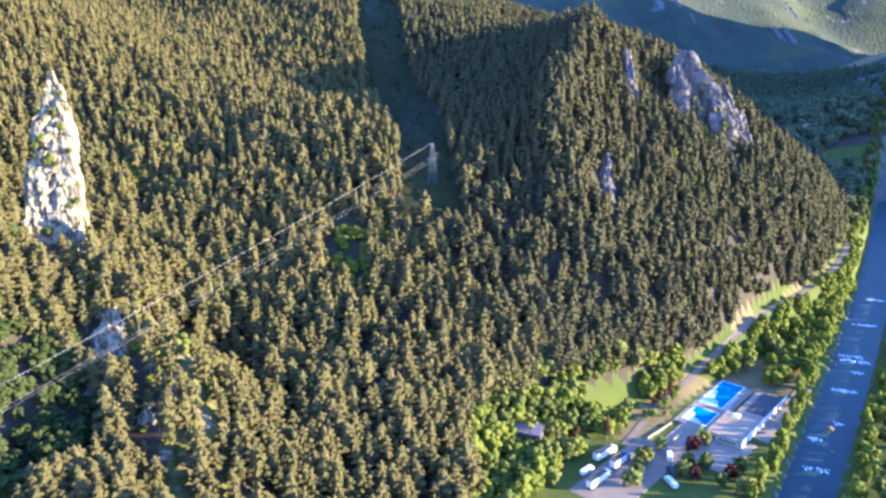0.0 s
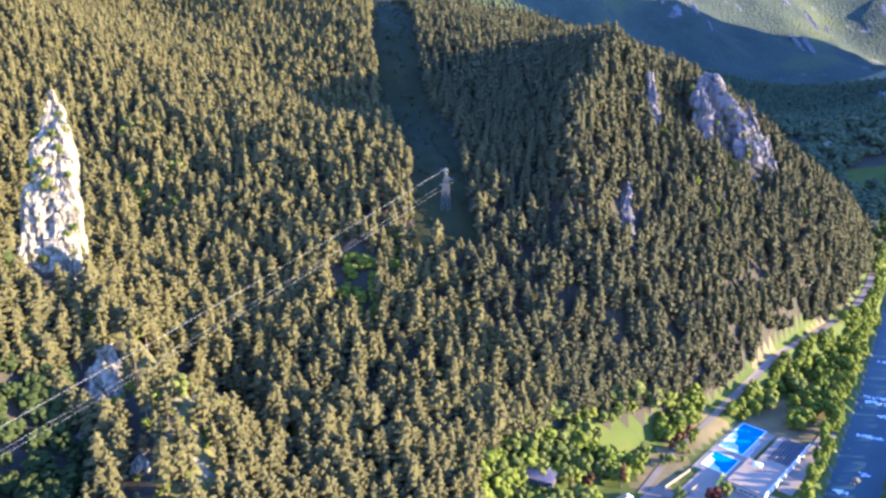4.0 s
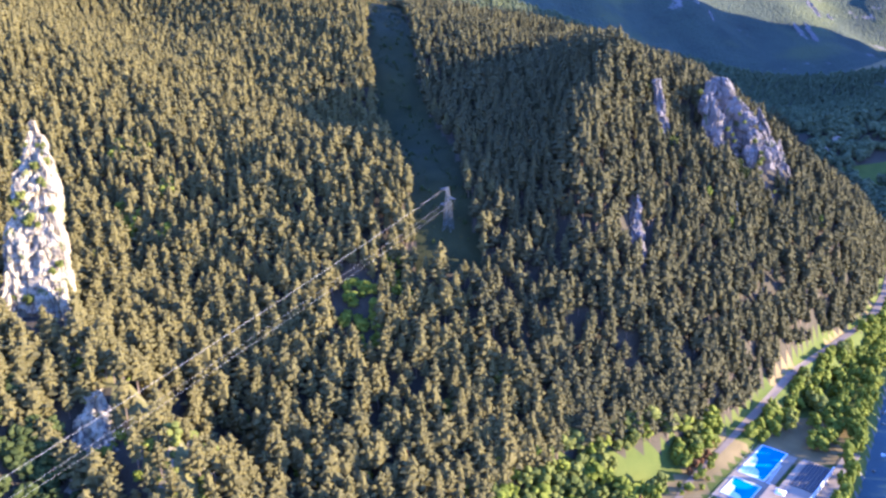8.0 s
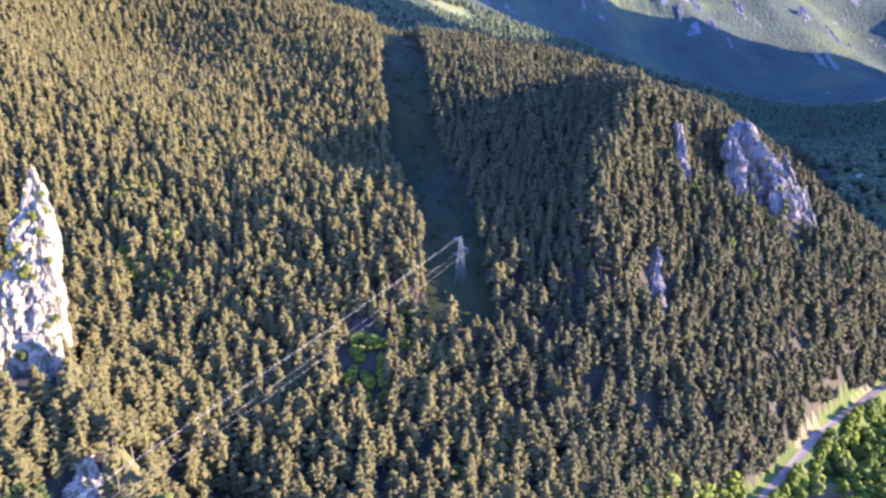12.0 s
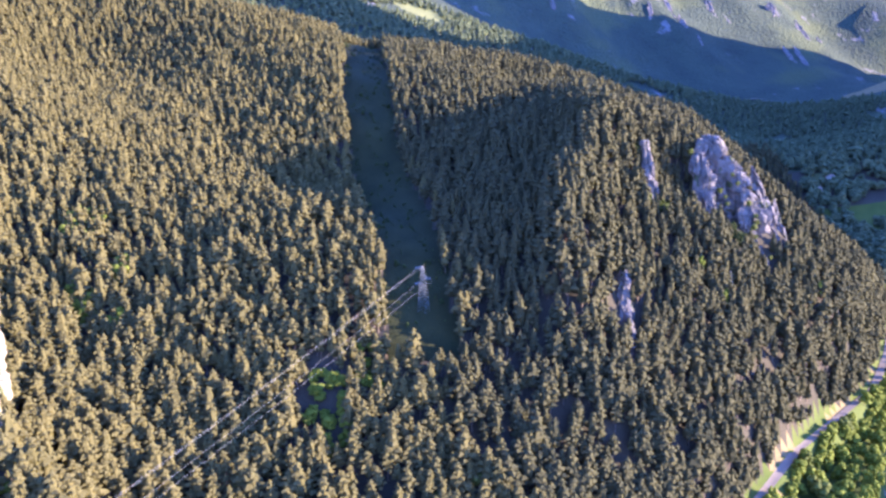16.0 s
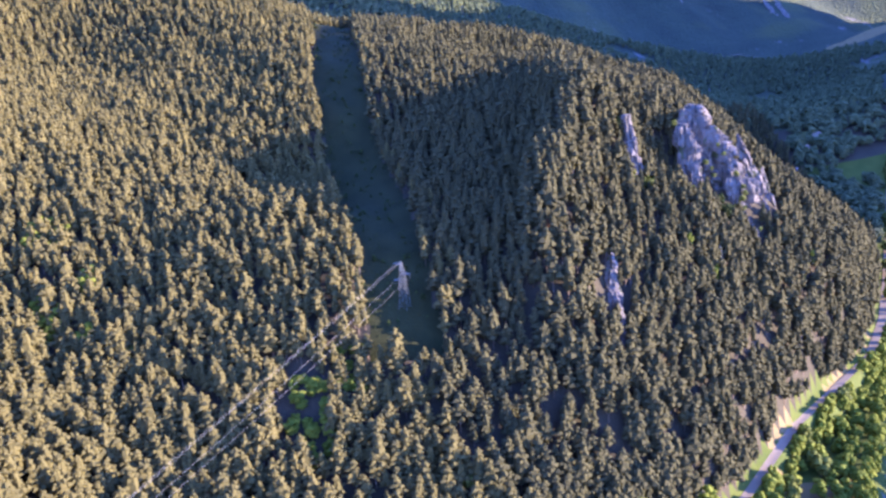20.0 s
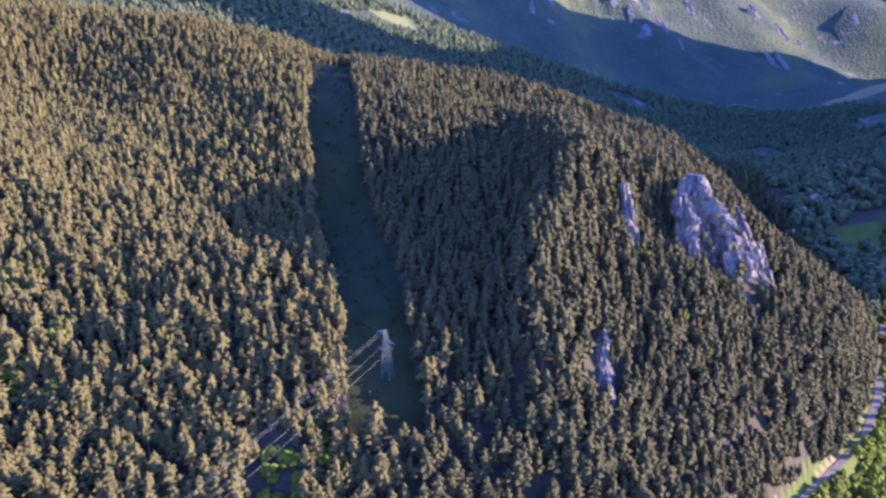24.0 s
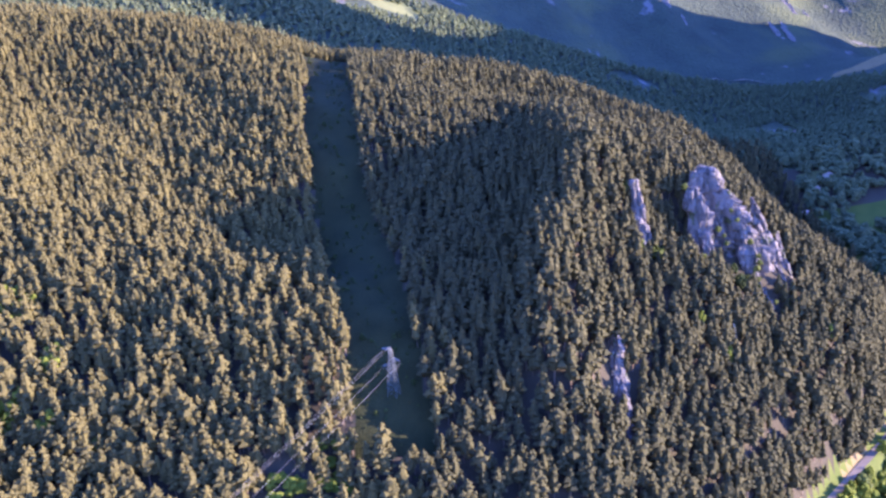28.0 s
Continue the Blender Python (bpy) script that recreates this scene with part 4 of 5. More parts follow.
scatter_trees("riverside_tree", along(262, 620, 5.0, -23, -16), M_BUSH, 8, 12, "yellow-green tree on the far bank", "trees along the river", (0.65, 1.0))
UPPER = np.array([(x, y, ground_at(x, y), h, h * rng.uniform(0.8, 1.1), rng.uniform(0, 6), rng.integers(0, len(BROADS))) for x, y in along(640, 1100, 6.0, 16, 28) + along(640, 1100, 6.0, -30, -16) + along(262, 640, 5.5, -42, -24) for h in (rng.uniform(8, 13),)])
woods("riverside_woods", UPPER, BROADS, M_LEAF, "green broadleaf woods along the upper river and far bank")
scatter_trees("roadside_tree", [(float(road_x(y)) + rng.uniform(7, 16), y + rng.uniform(-2, 2)) for y in np.arange(412, 560, 1.9)], M_BUSH, 6, 10, "yellow-green broadleaf tree beside the valley road", "trees along the road", (0.85, 1.2))
def grove_spots():
    """Trees round the lawn, leaving the open grass, the house and the car park free."""
    out = []
    for k in range(1500):
        x, y = rng.uniform(-4, 130), rng.uniform(288, 414)
        back = float(np.interp(x, (-4, 6, 42, 91, 128), (345, 352, 372, 396, 416)))
        free = abs(x - float(road_x(y))) > 7 and y < back and y > 288 and x < float(road_x(y)) - 5 and y > 268 + 0.95 * x
        for cx, cy, a, long, short in ((86, 379, 30, 21, 8.5), (57, 343, 45, 18, 6.5), (37, 339, -20, 10, 9), (60, 359, 40, 10, 4), (80, 330, 46, 36, 19)):
            ca, sa = math.cos(radians(a)), math.sin(radians(a))
            u, v = (x - cx) * ca + (y - cy) * sa, (y - cy) * ca - (x - cx) * sa
            free = free and (u / long) ** 2 + (v / short) ** 2 > 1
        if free and all((x - a) ** 2 + (y - b) ** 2 > 20 for a, b in out):
            out.append((x, y))
    return out


GROVE = grove_spots()
scatter_trees("orchard_tree", GROVE[0::2], M_BUSH, 8, 13, "bright yellow-green broadleaf tree at the edge of the lawn", "trees round the lawn", (0.9, 1.25))
scatter_trees("orchard_tree", GROVE[1::2], M_LEAF, 8, 13, "leafy green broadleaf tree at the edge of the lawn", "trees round the lawn", (0.9, 1.25))
scatter_trees("bank_shrub", [(98 + 34 * u + rng.uniform(-5, 5), 367 + 38 * u + rng.uniform(-4, 4)) for u in np.linspace(0, 1, 16)], M_BUSH, 2.5, 5, "yellowish shrub on the dry grass bank by the pools", "shrubs of the dry bank", (1.0, 1.5))
scatter_trees("bank_shrub", [(112, 389), (116, 392), (108, 384), (120, 396)], M_RUST, 4, 6, "brownish leafless shrub on the dry grass bank", "shrubs of the dry bank", (1.0, 1.3))
scatter_trees("green_shrub", ring(-54, 406, 11, 17, 46) + ring(-38, 424, 8, 9, 16), M_BUSH, 4, 8, "bright green shrub in the gully below the clearing", "shrubs of the gully", (1.0, 1.5))
scatter_trees("green_shrub", ring(-60, 340, 16, 14, 10), M_BUSH, 5, 8, "dark green shrub between the pines", "shrubs of the gully", (1.0, 1.4))
scatter_trees("green_shrub", ring(-190, 332, 13, 7, 22), M_LEAF, 3, 6, "green shrub at the foot of the rock tower", "shrubs on the rock tower", (1.1, 1.5))
scatter_trees("broadleaf_tree", ring(-50, 345, 75, 45, 26) + ring(-200, 440, 70, 60, 14), M_LEAF, 8, 12, "green broadleaf tree standing among the pines", "broadleaf trees in the pine wood", (0.9, 1.2))
scatter_trees("green_shrub", ring(-112, 284, 14, 14, 22) + ring(-104, 262, 10, 14, 22), M_LEAF, 2.5, 5, "yellow-green shrub on the rocky rib", "shrubs of the rocky rib", (1.0, 1.5))
scatter_trees("green_shrub", ring(-132, 296, 14, 9, 16) + ring(-150, 322, 12, 8, 8), M_BUSH, 3, 6, "yellow-green shrub on the rocky rib", "shrubs of the rocky rib", (1.0, 1.5))
scatter_trees("broadleaf_tree", ring(-201, 498, 8, 9, 9) + ring(-187, 452, 8, 8, 9) + ring(-168, 440, 7, 7, 4) + ring(-172, 470, 5, 5, 3), M_BUSH, 10, 14, "bright green broadleaf tree among pines", "broadleaf trees in the pine wood", (0.9, 1.2))
# dell trees take the darkened leaves in place of the dell's shade
scatter_trees("broadleaf_tree", ring(-172, 266, 30, 32, 120) + ring(-182, 292, 26, 16, 70) + ring(-150, 262, 16, 12, 16) + ring(-215, 330, 12, 16, 10), M_SHADE_LEAF, 7, 11, "green broadleaf tree below the rock tower, leaves darkened for shade", "broadleaf trees in the pine wood", (0.9, 1.3))
scatter_trees("broadleaf_tree", ring(122, 590, 7, 5, 9) + ring(118, 552, 5, 8, 5), M_LEAF, 6, 9, "green broadleaf tree beside the crag", "broadleaf trees in the pine wood", (0.9, 1.3))
scatter_trees("green_shrub", [(199 + 3 * k, 538 + 2.0 * k) for k in range(10)], M_BUSH, 3, 5, "yellow-green shrub on the ledge below the crag", "shrubs under the crag", (1.1, 1.6))
# shade of the crag's recess put into the shrubs' leaf colour
scatter_trees("green_shrub", ring(137, 550, 9, 13, 34), M_SHADE_LEAF, 4, 7.5, "shrub in the recess beside the crag, leaves darkened for shade", "shrubs under the crag", (1.1, 1.6))
scatter_trees("broadleaf_tree", [(150, 494), (151, 490), (224, 534), (213, 520), (140, 500)], M_BUSH, 10, 14, "slim bright green tree among pines", "broadleaf trees in the pine wood", (0.45, 0.6))
scatter_trees("green_shrub", ring(119, 533, 8, 3, 10), M_LEAF, 5, 8, "green shrub at the foot of the small pinnacle", "shrubs under the crag", (0.9, 1.3))
# shade at the cliff foot put into the leaf colour here too
scatter_trees("green_shrub", ring(174, 538, 11, 5, 22) + ring(150, 546, 10, 6, 16), M_SHADE_LEAF, 4, 7, "shrub under the crag, leaves darkened for shade", "shrubs under the crag", (0.9, 1.4))
scatter_trees("copper_tree", [(116, 339), (110, 315), (127, 316)], M_RED, 7, 9, "dark red copper-leaved garden tree", "garden trees", (0.9, 1.2))
scatter_trees("garden_tree", [(78, 311), (88, 328), (91, 330), (106, 319), (101, 340), (124, 345), (111, 327), (105, 321), (118, 325), (133, 322), (121, 310), (84, 318), (82, 312), (130, 305)], M_LEAF, 6, 9, "trimmed green garden tree beside the car park", "garden trees", (1.0, 1.35))
for x, y in ((-70, 369), (-96, 372), (76, 350), (-150, 415), (-30, 340), (60, 470)):
    tree("dry_pine", PINES[3], M_RUST, x, y, 15, 15, "dying pine with rust-brown needles", "dying pines")

for k in range(34):
    u = rng.uniform(0.08, 0.97)
    a = rng.uniform(190, 350)
    r = np.interp(u, (0, 0.4, 0.7, 1), (11, 13.5, 11.5, 4))
    x, y = -190 - 7 * u + r * math.cos(radians(a)), 350 + 40 * u + 0.85 * r * math.sin(radians(a))
    s = rng.uniform(2.5, 5.5)
    tree("ledge_shrub", BROADS[k % 4], M_LEAF, x, y, s, s * 1.2, "green shrub rooted on a ledge of the rock tower", "shrubs on the rock tower", z=98 + 90 * u - 0.6 * s)
for k in range(16):
    u = rng.uniform(0.1, 0.95)
    x, y = 184 - 26 * u + rng.uniform(-15, 15), 520 + 50 * u
    s = rng.uniform(2.5, 5)
    tree("ledge_shrub", BROADS[k % 4], M_LEAF, x, y, s, s * 1.2, "green shrub rooted on a ledge of the crag", "shrubs under the crag", z=100 + 84 * u - 0.6 * s)


# ---- swimming pool ----
AX = 49.0
pool_frame = lambda x, y, z=0.0, a=0.0: pose(x, y, z, 0, 0, AX + a)
FLOOR_Z = 12.75


def slab(name, cx, cy, lx, ly, z, thick, mat, label, category, a=0.0):
    bm = box(lx, ly, thick, (0, 0, -thick))
    ob = part(name, bm, mat, at=pool_frame(cx, cy, z, a))
    return tagged(ob, label, category, kind="structure")


slab("pavement_pool", 141.5, 385.0, 58, 20, FLOOR_Z + 0.12, 1.0, M_PAVE, "pale paved terrace round the swimming pools", "paving")
slab("pavement_yard", 124.0, 344.0, 34, 38, FLOOR_Z + 0.06, 1.0, M_PAVE, "pale paved yard in front of the pool building", "paving", 0)
slab("pavement_walk", 176.0, 377.0, 72, 7, FLOOR_Z + 0.05, 1.0, M_PAVE, "pale gravel walk beside the pool building", "paving", 2)
slab("road_car_park", 82.0, 322.0, 62, 26, FLOOR_Z + 0.04, 1.0, M_ROAD, "grey asphalt car park with white trucks", "car park", -2)
slab("pavement_dry_bank", 113.0, 384.0, 48, 10, FLOOR_Z + 0.03, 1.0, M_DRY, "strip of dry yellow grass beside the pools", "dry grass", 2)


def pool(cx, cy, lx, ly, label):
    top = thing("swimming_pool", pool_frame(cx, cy, FLOOR_Z + 0.12), label, "pool", "swimming pools")
    part("water", box(lx, ly, 0.1, (0, 0, -0.02)), M_POOL, top, "bright blue pool water")
    bm = bmesh.new()
    edge = [(-lx / 2, -ly * 0.30), (-lx * 0.30, -ly * 0.12), (-lx * 0.22, ly * 0.16), (lx * 0.02, ly * 0.24), (lx * 0.16, ly * 0.5), (-lx / 2, ly / 2)]
    bm.faces.new([bm.verts.new((x, y, 0.088)) for x, y in edge])
    part("shallow_end", bm, M_SHALLOW, top, "pale shallow water over white steps")
    for sx, sy, px, py in ((lx + 1.2, 0.6, 0, ly / 2 + 0.3), (lx + 1.2, 0.6, 0, -ly / 2 - 0.3), (0.6, ly, lx / 2 + 0.3, 0), (0.6, ly, -lx / 2 - 0.3, 0)):
        part("coping", box(sx, sy, 0.22, (px, py, 0), 0.04), M_WHITE, top)
    return top


big = pool(149.0, 396.3, 30.5, 12.2, "large bright blue swimming pool with white coping")
for k in range(5):
    part("lane_line", box(27, 0.16, 0.02, (0, -4 + 2 * k, 0.085)), M_BLUEP, big)
pool(130.2, 373.4, 15.5, 12.6, "small bright blue swimming pool with white coping")


# ---- pool building ----
def local(x, y, z=0.0, a=0.0):
    """A spot in the pool building's own directions: x along its long side from the near corner, y across."""
    ca, sa = math.cos(radians(AX)), math.sin(radians(AX))
    return pose(140.5 + x * ca - y * sa, 341.0 + x * sa + y * ca, FLOOR_Z + z, 0, 0, AX + a)


def pool_building():
    top = thing("pool_building", local(0, 0), "low flat-roofed pool building with white parapet and terrace", "building")
    put = lambda name, bm, mat, label="": part(name, bm, mat, top, label)
    wall = put("wall", box(0.3, 18, 3.3, (0.15, 9, 0)), M_PLASTER, "grey-beige front wall")
    put("wall", box(26, 0.3, 3.3, (13.3, 17.85, 0)), M_PLASTER)
    put("wall", box(60, 0.3, 3.3, (30.3, 0.15, 0)), M_WHITE, "white sunlit long wall")
    put("wall", box(0.3, 17, 3.3, (26.2, 9, 0)), M_PLASTER)
    put("roof", box(26.8, 18.6, 0.25, (13.2, 9, 3.3), 0.03), M_CONCRETE, "grey concrete roof terrace")
    put("parapet", box(61, 0.45, 0.95, (30.3, -0.1, 3.3), 0.03), M_WHITE, "white parapet")
    put("parapet", box(0.35, 18.4, 0.5, (-0.05, 9, 3.55), 0.03), M_CONCRETE)
    for k in range(4):
        w = part("window", box(0.12, 1.5, 1.2, (-0.08, 4.0 + 2.2 * k, 1.1)), M_GLASS, top)
        part("frame", box(0.1, 1.7, 0.12, (-0.1, 4.0 + 2.2 * k, 2.3)), M_WHITE, w)
        part("sill", box(0.2, 1.7, 0.08, (-0.12, 4.0 + 2.2 * k, 1.02)), M_WHITE, w)
    put("door", box(0.12, 1.6, 2.2, (-0.08, 14.2, 0)), M_GLASS, "dark glass door")
    for k in range(6):
        put("rail_post", bar((0.3 + 5 * k, 17.6, 3.5), (0.3 + 5 * k, 17.6, 4.5), 0.05), M_STEEL)
    put("handrail", bar((0.3, 17.6, 4.5), (26, 17.6, 4.5), 0.05), M_STEEL)
    return top


pool_building()


def sun_terrace():
    top = thing("sun_terrace", local(26.5, 0), "terrace of dark slatted rows with pale beams between them", "terrace")
    part("deck", box(33.5, 14.2, 2.6, (16.9, 7.3, 0)), M_CONCRETE, top)
    for k in range(7):
        part("slat", box(25, 1.3, 0.3, (20, 1.2 + 1.62 * k, 2.6 + 0.16 * (k % 2)), 0.03), M_GREYP, top)
        part("beam", box(26, 0.14, 0.36, (20, 2.02 + 1.62 * k, 2.6), 0.02), M_CONCRETE, top)
    part("step", box(30, 2.0, 2.9, (16, 13.9, 0), 0.03), M_PAVE, top, "pale concrete steps")
    return top


sun_terrace()


def canopy():
    top = thing("sun_canopy", local(20, 11.5, 3.55, 8), "small white sun canopy on the roof terrace", "canopy")
    bm = bmesh.new()
    bmesh.ops.create_cone(bm, cap_ends=True, segments=4, radius1=3.3, radius2=1.4, depth=0.6, matrix=pose(0, 0, 2.6, 0, 0, 45))
    part("cloth", bm, M_WHITE, top)
    for x in (-2, 2):
        for y in (-2, 2):
            part("pole", bar((x, y, 0), (x, y, 2.4), 0.05), M_STEEL, top)


canopy()


def slide():
    top = thing("water_slide", local(1.0, 21.5, 0), "bright yellow chute beside the pool building", "slide")
    part("chute", box(8.5, 1.3, 0.12, (0, 0, 0), 0.02, turn=Matrix.Rotation(radians(-17), 4, "Y")), M_YELLOW, top).location = (0, 0, 1.7)
    for s in (-0.7, 0.7):
        part("side", box(8.5, 0.12, 0.5, (0, s, 0), 0.02, turn=Matrix.Rotation(radians(-17), 4, "Y")), M_YELLOW, top).location = (0, 0, 1.7)
    for x, h in ((-3, 0.9), (0, 1.7), (3, 2.6)):
        part("post", bar((x, 0, -0.1), (x, 0, h), 0.08), M_STEEL, top)


slide()


def lounger(m):
    top = thing("sun_lounger", m, "white sun lounger beside the pool", "lounger", "loungers round the pool")
    part("bed", box(1.3, 0.65, 0.08, (-0.2, 0, 0.32), 0.02), M_WHITE, top)
    part("backrest", box(0.7, 0.65, 0.07, (0.7, 0, 0.36), 0.02, turn=Matrix.Rotation(radians(-35), 4, "Y")), M_WHITE, top)
    for x in (-0.7, 0.4):
        for y in (-0.26, 0.26):
            part("leg", box(0.06, 0.06, 0.33, (x, y, 0)), M_WHITE, top)
    return top


first = lounger(pool_frame(156.0, 394.0, FLOOR_Z + 0.12, 90))
for k in range(9):
    copy_thing(first, pool_frame(156.0 - 1.35 * k, 392.6 - 1.75 * k, FLOOR_Z + 0.12, 90 + rng.uniform(-9, 9)))


def fence(points, label):
    top = thing("fence", Matrix(), label, "fence")
    for (x0, y0), (x1, y1) in zip(points, points[1:]):
        n = max(2, int(math.hypot(x1 - x0, y1 - y0) / 3))
        for k in range(n + 1):
            x, y = x0 + (x1 - x0) * k / n, y0 + (y1 - y0) * k / n
            part("post", bar((x, y, FLOOR_Z - 0.5), (x, y, FLOOR_Z + 1.6), 0.05), M_STEEL, top)
        for h in (0.5, 1.5):
            part("rail", bar((x0, y0, FLOOR_Z + h), (x1, y1, FLOOR_Z + h), 0.035), M_STEEL, top)


fence([(109, 361), (140, 399), (152, 414), (167, 402)], "thin grey wire fence round the pool terrace")


def low_wall(x0, y0, x1, y1, label):
    n = math.hypot(x1 - x0, y1 - y0)
    ob = part("garden_wall", box(n, 0.5, 1.4, (n / 2, 0, -0.4), 0.04), M_PAVE, at=pose(x0, y0, FLOOR_Z, 0, 0, math.degrees(math.atan2(y1 - y0, x1 - x0))))
    tagged(ob, label, "wall", "garden walls")


low_wall(96, 350, 113, 366, "pale stone garden wall between car park and lawn")
low_wall(105, 345, 118, 358, "pale stone wall along the yard")
low_wall(66, 362, 78, 356, "low stone wall across the lawn")


# ---- vehicles ----
def wheel(parent, x, y, r=0.5):
    bm = bar((x, y - 0.14, r), (x, y + 0.14, r), r, sides=14)
    w = part("wheel", bm, M_RUBBER, parent)
    part("rim", bar((x, y - 0.16, r), (x, y + 0.16, r), r * 0.55, sides=10), M_STEEL, w)


def truck(m, label, cab_mat, length=9.0):
    top = thing("box_truck", m @ Matrix.Scale(1.22, 4), label, "truck", "white trucks in the car park")
    part("box_body", box(length, 2.5, 2.75, (-0.6, 0, 1.05), 0.06), M_WHITE, top)
    part("roof_edge", box(length + 0.06, 2.54, 0.1, (-0.6, 0, 3.78), 0.02), M_GREYP, top)
    cab = part("cab", box(2.2, 2.4, 2.2, (length / 2 + 0.75, 0, 0.6), 0.18), cab_mat, top)
    part("windscreen", box(0.08, 2.1, 0.85, (length / 2 + 1.84, 0, 1.65), 0.02), M_GLASS, cab)
    for s in (-1.21, 1.21):
        part("side_window", box(0.9, 0.06, 0.7, (length / 2 + 1.0, s, 1.7), 0.02), M_GLASS, cab)
    part("chassis", box(length + 1.5, 0.9, 0.3, (0.4, 0, 0.65)), M_GREYP, top)
    part("bumper", box(0.25, 2.3, 0.4, (length / 2 + 1.9, 0, 0.45), 0.05), M_GREYP, top)
    for x in (length / 2 + 0.8, -length / 2 + 0.6, -length / 2 + 1.8):
        for y in (-1.05, 1.05):
            wheel(top, x, y)
    for y in (-0.9, 0.9):
        part("headlight", box(0.06, 0.35, 0.2, (length / 2 + 2.02, y, 0.75), 0.02), M_WHITE, top)


def van(m, label, mat, length=5.6):
    top = thing("van", m @ Matrix.Scale(1.2, 4), label, "van", "vans in the car park")
    part("body", box(length, 2.0, 1.75, (0, 0, 0.4), 0.22), mat, top)
    part("bonnet", box(1.2, 1.9, 0.8, (length / 2 + 0.4, 0, 0.4), 0.15), mat, top)
    part("windscreen", box(0.1, 1.75, 0.7, (length / 2 + 0.02, 0, 1.25), 0.02), M_GLASS, top)
    for s in (-1.01, 1.01):
        part("side_window", box(2.6, 0.05, 0.55, (0.9, s, 1.35), 0.02), M_GLASS, top)
    for x in (-length / 2 + 0.9, length / 2 - 0.1):
        for y in (-0.9, 0.9):
            wheel(top, x, y, 0.36)


Z = FLOOR_Z + 0.05
truck(pose(65.5, 313.2, Z, 0, 0, 46), "white box truck parked on grey asphalt", M_WHITE, 10.5)
truck(pose(72.0, 334.6, Z, 0, 0, 41), "white box truck beside the lawn edge", M_WHITE, 9.5)
truck(pose(78.2, 328.0, Z, 0, 0, 46), "white box truck with grey-blue cab", M_BLUEP, 8.5)
van(pose(61.5, 321.5, Z, 0, 0, 44), "white van parked between the trucks", M_WHITE, 6.2)
van(pose(99.0, 312.0, Z, 0, 0, 108), "white camper van beside the garden trees", M_WHITE, 6.4)
van(pose(103.5, 333.5, Z, 0, 0, 80), "white van in front of the yard", M_WHITE, 5.2)
van(pose(101.5, 321.0, Z, 0, 0, 100), "dark grey van beside the garden", M_GREYP, 4.8)


# ---- house by the lawn ----
def house(x, y, turn, lx, ly, h, label, name="stone_house", rows=True):
    z = ground_at(x, y) - 0.3
    top = thing(name, pose(x, y, z, 0, 0, turn), label, "house", "")
    rise = ly * 0.24
    bm = box(lx, ly, h)
    v = [bm.verts.new(p) for p in ((-lx / 2, -ly / 2, h), (-lx / 2, ly / 2, h), (-lx / 2, 0, h + rise), (lx / 2, -ly / 2, h), (lx / 2, ly / 2, h), (lx / 2, 0, h + rise))]
    bm.faces.new((v[0], v[2], v[1]))
    bm.faces.new((v[3], v[4], v[5]))
    part("wall", bm, M_STONE if rows else M_PLASTER, top)
    tilt = math.degrees(math.atan2(rise, ly / 2))
    run = math.hypot(ly / 2 + 0.5, rise * (ly / 2 + 0.5) / (ly / 2))
    for s in (-1, 1):
        r = part("roof", box(lx + 0.9, run, 0.2, (0, 0, 0)), M_TILE, top, "pinkish clay-tiled roof slope")
        r.matrix_basis = Matrix.Translation((0, s * (ly / 4 + 0.22), h + rise / 2 - 0.02)) @ Matrix.Rotation(radians(-s * tilt), 4, "X")
        if rows:
            for k in range(int(lx / 1.1)):
                part("roof_rib", bar((-lx / 2 + 0.4 + 1.1 * k, -run / 2, 0.2), (-lx / 2 + 0.4 + 1.1 * k, run / 2, 0.2), 0.14, sides=6), M_TILE, r)
    part("chimney", box(0.7, 0.7, 1.6, (lx * 0.28, 0.6, h + rise - 0.4), 0.04), M_PLASTER, top)
    for k in range(3):
        w = part("window", box(1.0, 0.1, 1.2, (-lx * 0.3 + k * lx * 0.3, -ly / 2 - 0.03, 1.1)), M_GLASS, top)
        part("frame", box(1.2, 0.1, 0.1, (-lx * 0.3 + k * lx * 0.3, -ly / 2 - 0.05, 2.3)), M_WHITE, w)
    part("door", box(0.1, 1.0, 2.0, (lx / 2 + 0.03, 0, 0.2)), M_GREYP, top)
    return top


house(36.0, 346.5, -22, 15.5, 10.5, 3.4, "small stone house with pinkish tiled roof beside the lawn")
tree("bare_tree", BROADS[2], M_RUST, 60, 350, 6.5, 8.5, "pinkish blossoming tree on the lawn", "garden trees")
tree("pine_tree", PINES[1], M_PINE, 50, 340, 11, 9, "dark pine beside the small house", "pines of the lower slope")


# ---- river ----
def rapids(cx, cy, w, n, turn):
    bm = bmesh.new()
    for k in range(n):
        x, y = rng.uniform(-w, w), rng.uniform(-1.6, 1.6)
        s = rng.uniform(0.35, 1.0)
        bmesh.ops.create_icosphere(bm, subdivisions=1, radius=1.0, matrix=pose(x, y, 0, 0, 0, rng.uniform(0, 180)) @ Matrix.Diagonal((s * 1.7, s * 0.7, 0.16, 1)))
    ob = part("rapid", bm, M_FOAM, at=pose(cx, cy, 8.62, 0, 0, turn))
    tagged(ob, "white foaming rapid across the river", "rapid", "rapids of the river", "stuff")


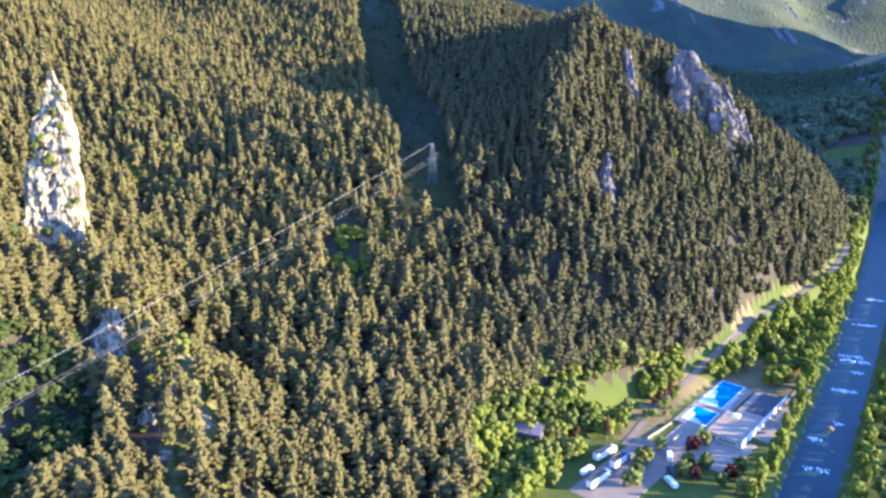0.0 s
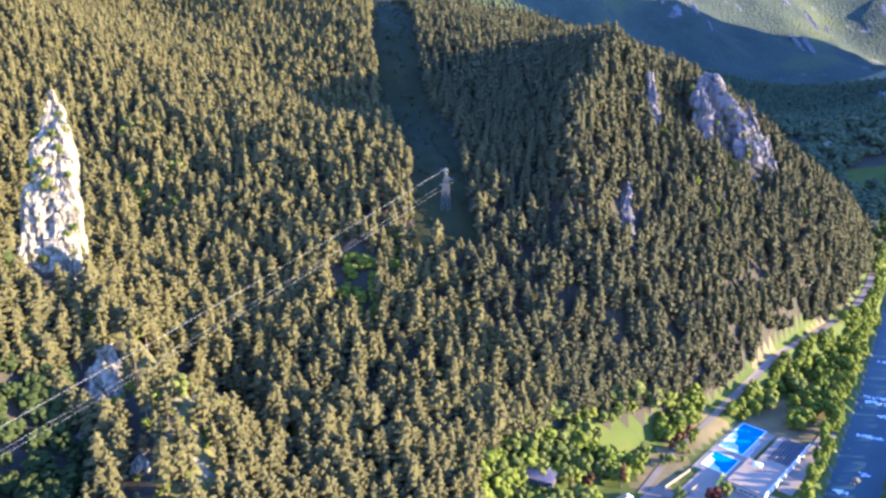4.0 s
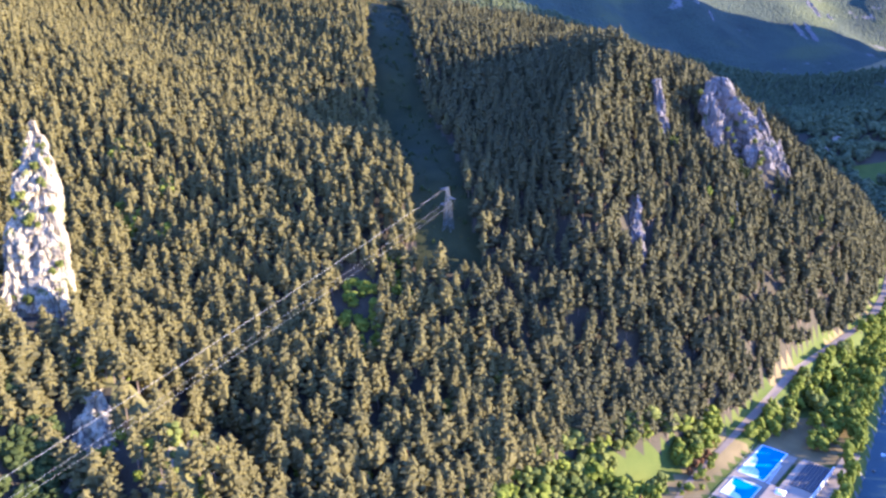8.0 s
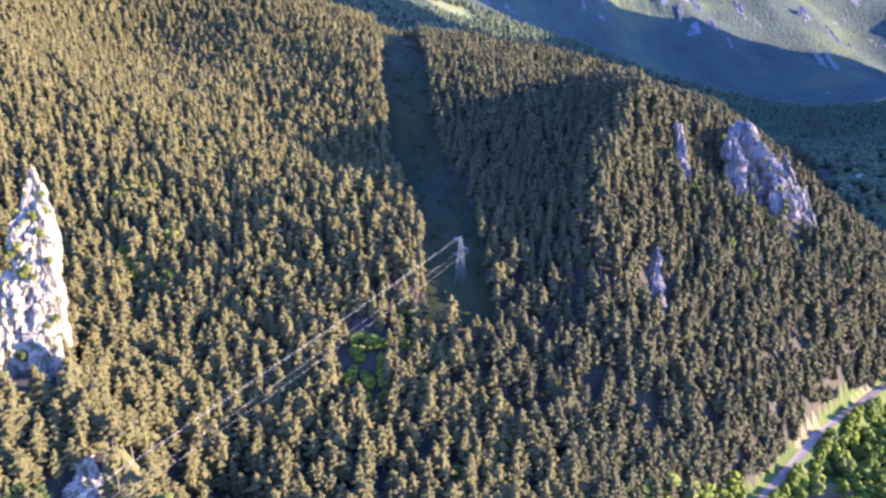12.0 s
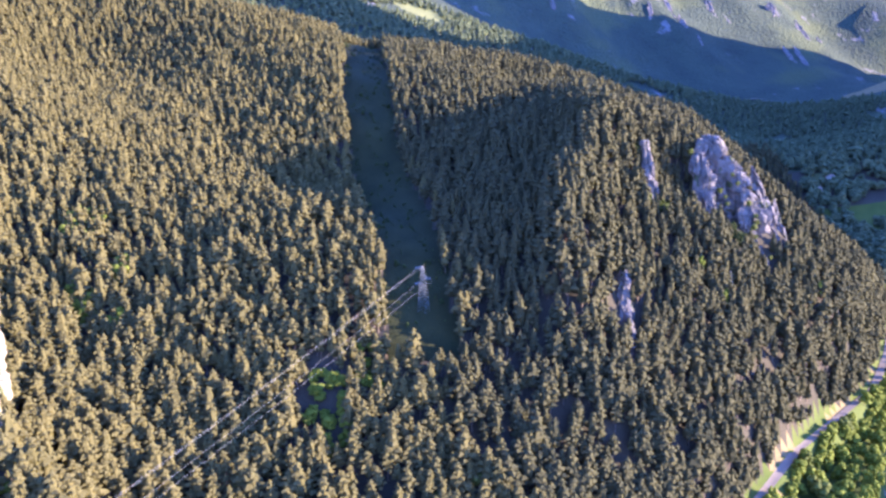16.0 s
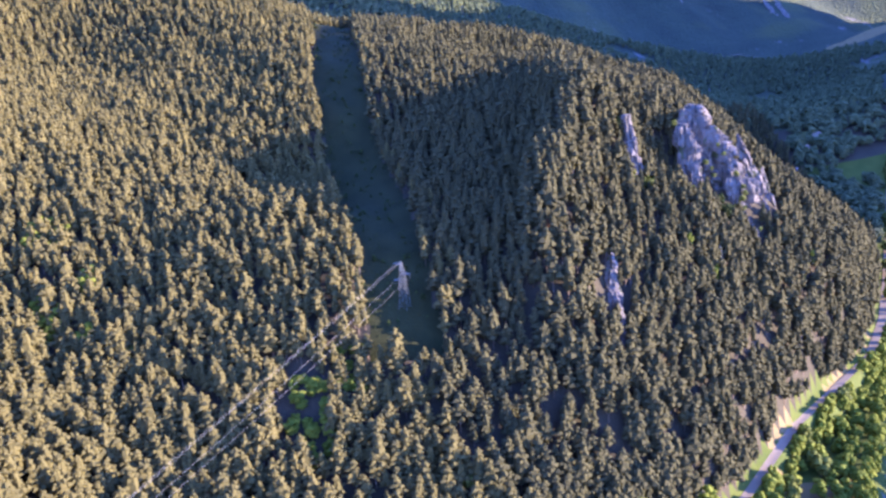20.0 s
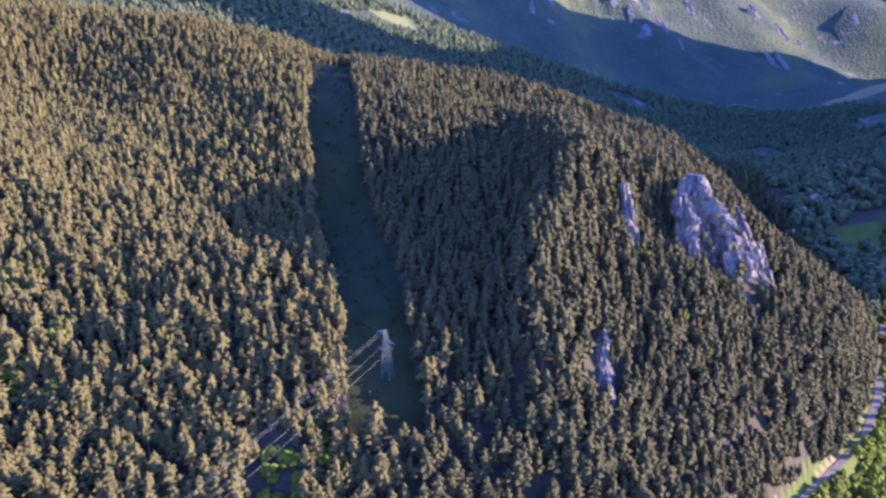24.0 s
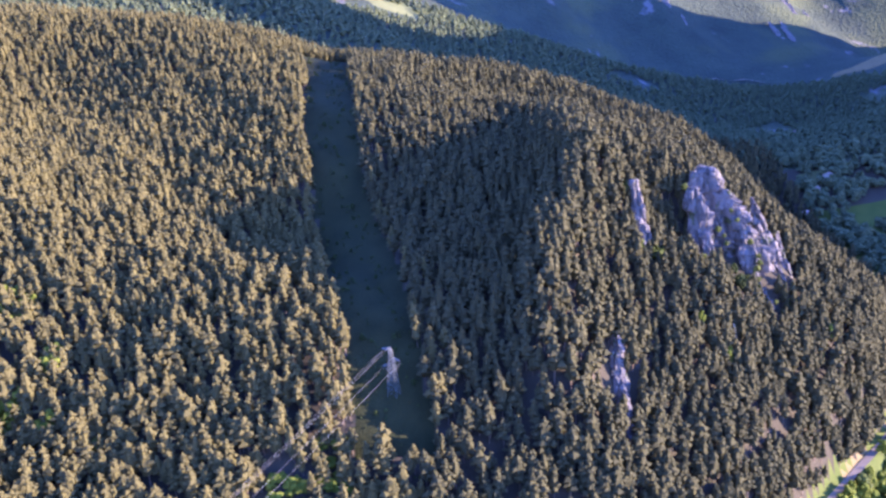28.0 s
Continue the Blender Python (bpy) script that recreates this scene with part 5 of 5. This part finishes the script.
for y, off, w, n in ((408, 0, 7, 34), (445, 1, 8, 40), (452, -3, 7, 30), (357, -6, 3, 12), (372, 3, 2, 10), (330, 0, 6, 16), (500, 0, 7, 30), (430, 5, 3, 12), (545, 2, 6, 26)):
    rapids(float(river_x(y)) + off, y, w, n, -20)
for x, y, r in ((196, 367, 2.2), (193, 364, 1.4), (205, 395, 1.0), (238, 452, 1.6), (188, 345, 1.2), (232, 440, 1.1), (262, 498, 1.5)):
    bm = bmesh.new()
    bmesh.ops.create_icosphere(bm, subdivisions=2, radius=r)
    for v in bm.verts:
        v.co *= 1 + 0.35 * noise.noise(v.co * 0.9 + Vector((x, y, 0)))
        v.co.z *= 0.7
    tagged(part("river_boulder", bm, M_ROCK, at=pose(x, y, 8.5)), "dark wet boulder in the river", "boulder", "boulders in the river")


# ---- valley behind the hill ----
for x, y, a, lx in ((342, 879, 20, 12), (356, 905, -10, 10), (372, 893, 60, 9), (330, 915, 35, 9), (395, 930, 5, 11), (420, 950, 40, 10), (-300, 1012, 10, 12), (480, 1180, 15, 14), (520, 1205, 70, 12), (560, 1250, 30, 12)):
    house(x, y, a, lx, 8.5, 5.5, "pale village house with tiled roof in the valley", "village_house", False)


def mountain_cliff(x, y, wide, tall):
    """A pale rock face set into the far mountainside."""
    g, back = ground_at(x, y), 10.0
    while back < 220 and ground_at(x, y + back) < g + tall:
        back += 10
    # the greyed stone gives the cliff its shade by colour
    rock("mountain_cliff", (x, y + 4, g - 10), (x + 0.1 * wide, y + back, ground_at(x, y + back) + 4), (wide * 0.5, wide, wide * 0.8, wide * 0.9, wide * 0.3), (wide * 0.7, wide * 0.7, wide * 0.6, wide * 0.5, wide * 0.2), 3.1 + 0.01 * x, "limestone cliff on the far mountainside, stone greyed for shade", 0, 1.3, "cliffs of the far mountain", None, M_SHADEROCK, 36)


for x, y, wide, tall in ((451, 1946, 17, 46), (505, 1950, 20, 60), (522, 1900, 24, 52), (550, 1869, 13, 34), (171, 1822, 20, 40), (206, 1807, 15, 34), (765, 1854, 20, 44), (790, 1880, 16, 30), (852, 2052, 24, 40), (880, 2010, 16, 30), (619, 2062, 30, 40), (786, 2105, 34, 44)):
    mountain_cliff(x, y, wide, tall)


def far_field(x, y, rx, ry, mat, label):
    """An open field that lies on the rolling land."""
    vs, fs = [(x, y, ground_at(x, y) + 1.2)], []
    n, rings = 28, 6
    for j in range(1, rings + 1):
        for i in range(n):
            a = 6.2832 * i / n
            r = j / rings * (1 + 0.16 * math.sin(3 * a + x) + 0.10 * math.sin(5 * a + y))
            px, py = x + rx * r * math.cos(a), y + ry * r * math.sin(a)
            vs.append((px, py, ground_at(px, py) + (1.2 if j < rings else -0.5)))
    for i in range(n):
        fs.append((0, 1 + i, 1 + (i + 1) % n))
        for j in range(rings - 1):
            p, q = 1 + j * n + i, 1 + j * n + (i + 1) % n
            fs += [(p, p + n, q + n), (p, q + n, q)]
    tagged(new("field", mesh_from("field", vs, fs, [mat], True)), label, "field", kind="structure")


far_field(835, 1640, 80, 50, M_DRY, "pale mown field at the foot of the mountain")
far_field(395, 1012, 22, 16, M_FARM, "small green field in the valley")
far_field(408, 956, 16, 14, M_FARM, "small green field in the valley")
far_field(-440, 1205, 120, 40, M_FARM, "sunlit pasture on the plateau")
far_field(-660, 1480, 160, 70, M_FARM, "sunlit pasture on the plateau")
far_field(-30, 1500, 90, 36, M_FARM, "sunlit pasture on the plateau")
FAR_ROAD_X, FAR_ROAD_Y = (440, 516, 559, 615, 649, 670, 690), (1650, 1691, 1715, 1721, 1707, 1673, 1630)
vs, fs = [], []
for k in range(61):
    u = k / 10.0
    i = min(5, int(u))
    x = FAR_ROAD_X[i] + (FAR_ROAD_X[i + 1] - FAR_ROAD_X[i]) * (u - i)
    y = FAR_ROAD_Y[i] + (FAR_ROAD_Y[i + 1] - FAR_ROAD_Y[i]) * (u - i)
    for side in (-3.5, 3.5):
        vs.append((x, y + side, max(ground_at(x, y - 4), ground_at(x, y + 4)) + 0.9))
    if k:
        fs.append((2 * k - 2, 2 * k, 2 * k + 1, 2 * k - 1))
tagged(new("road_far", mesh_from("road_far", vs, fs, [M_PAVE], True)), "pale gravel road across the far plateau", "road", kind="structure")
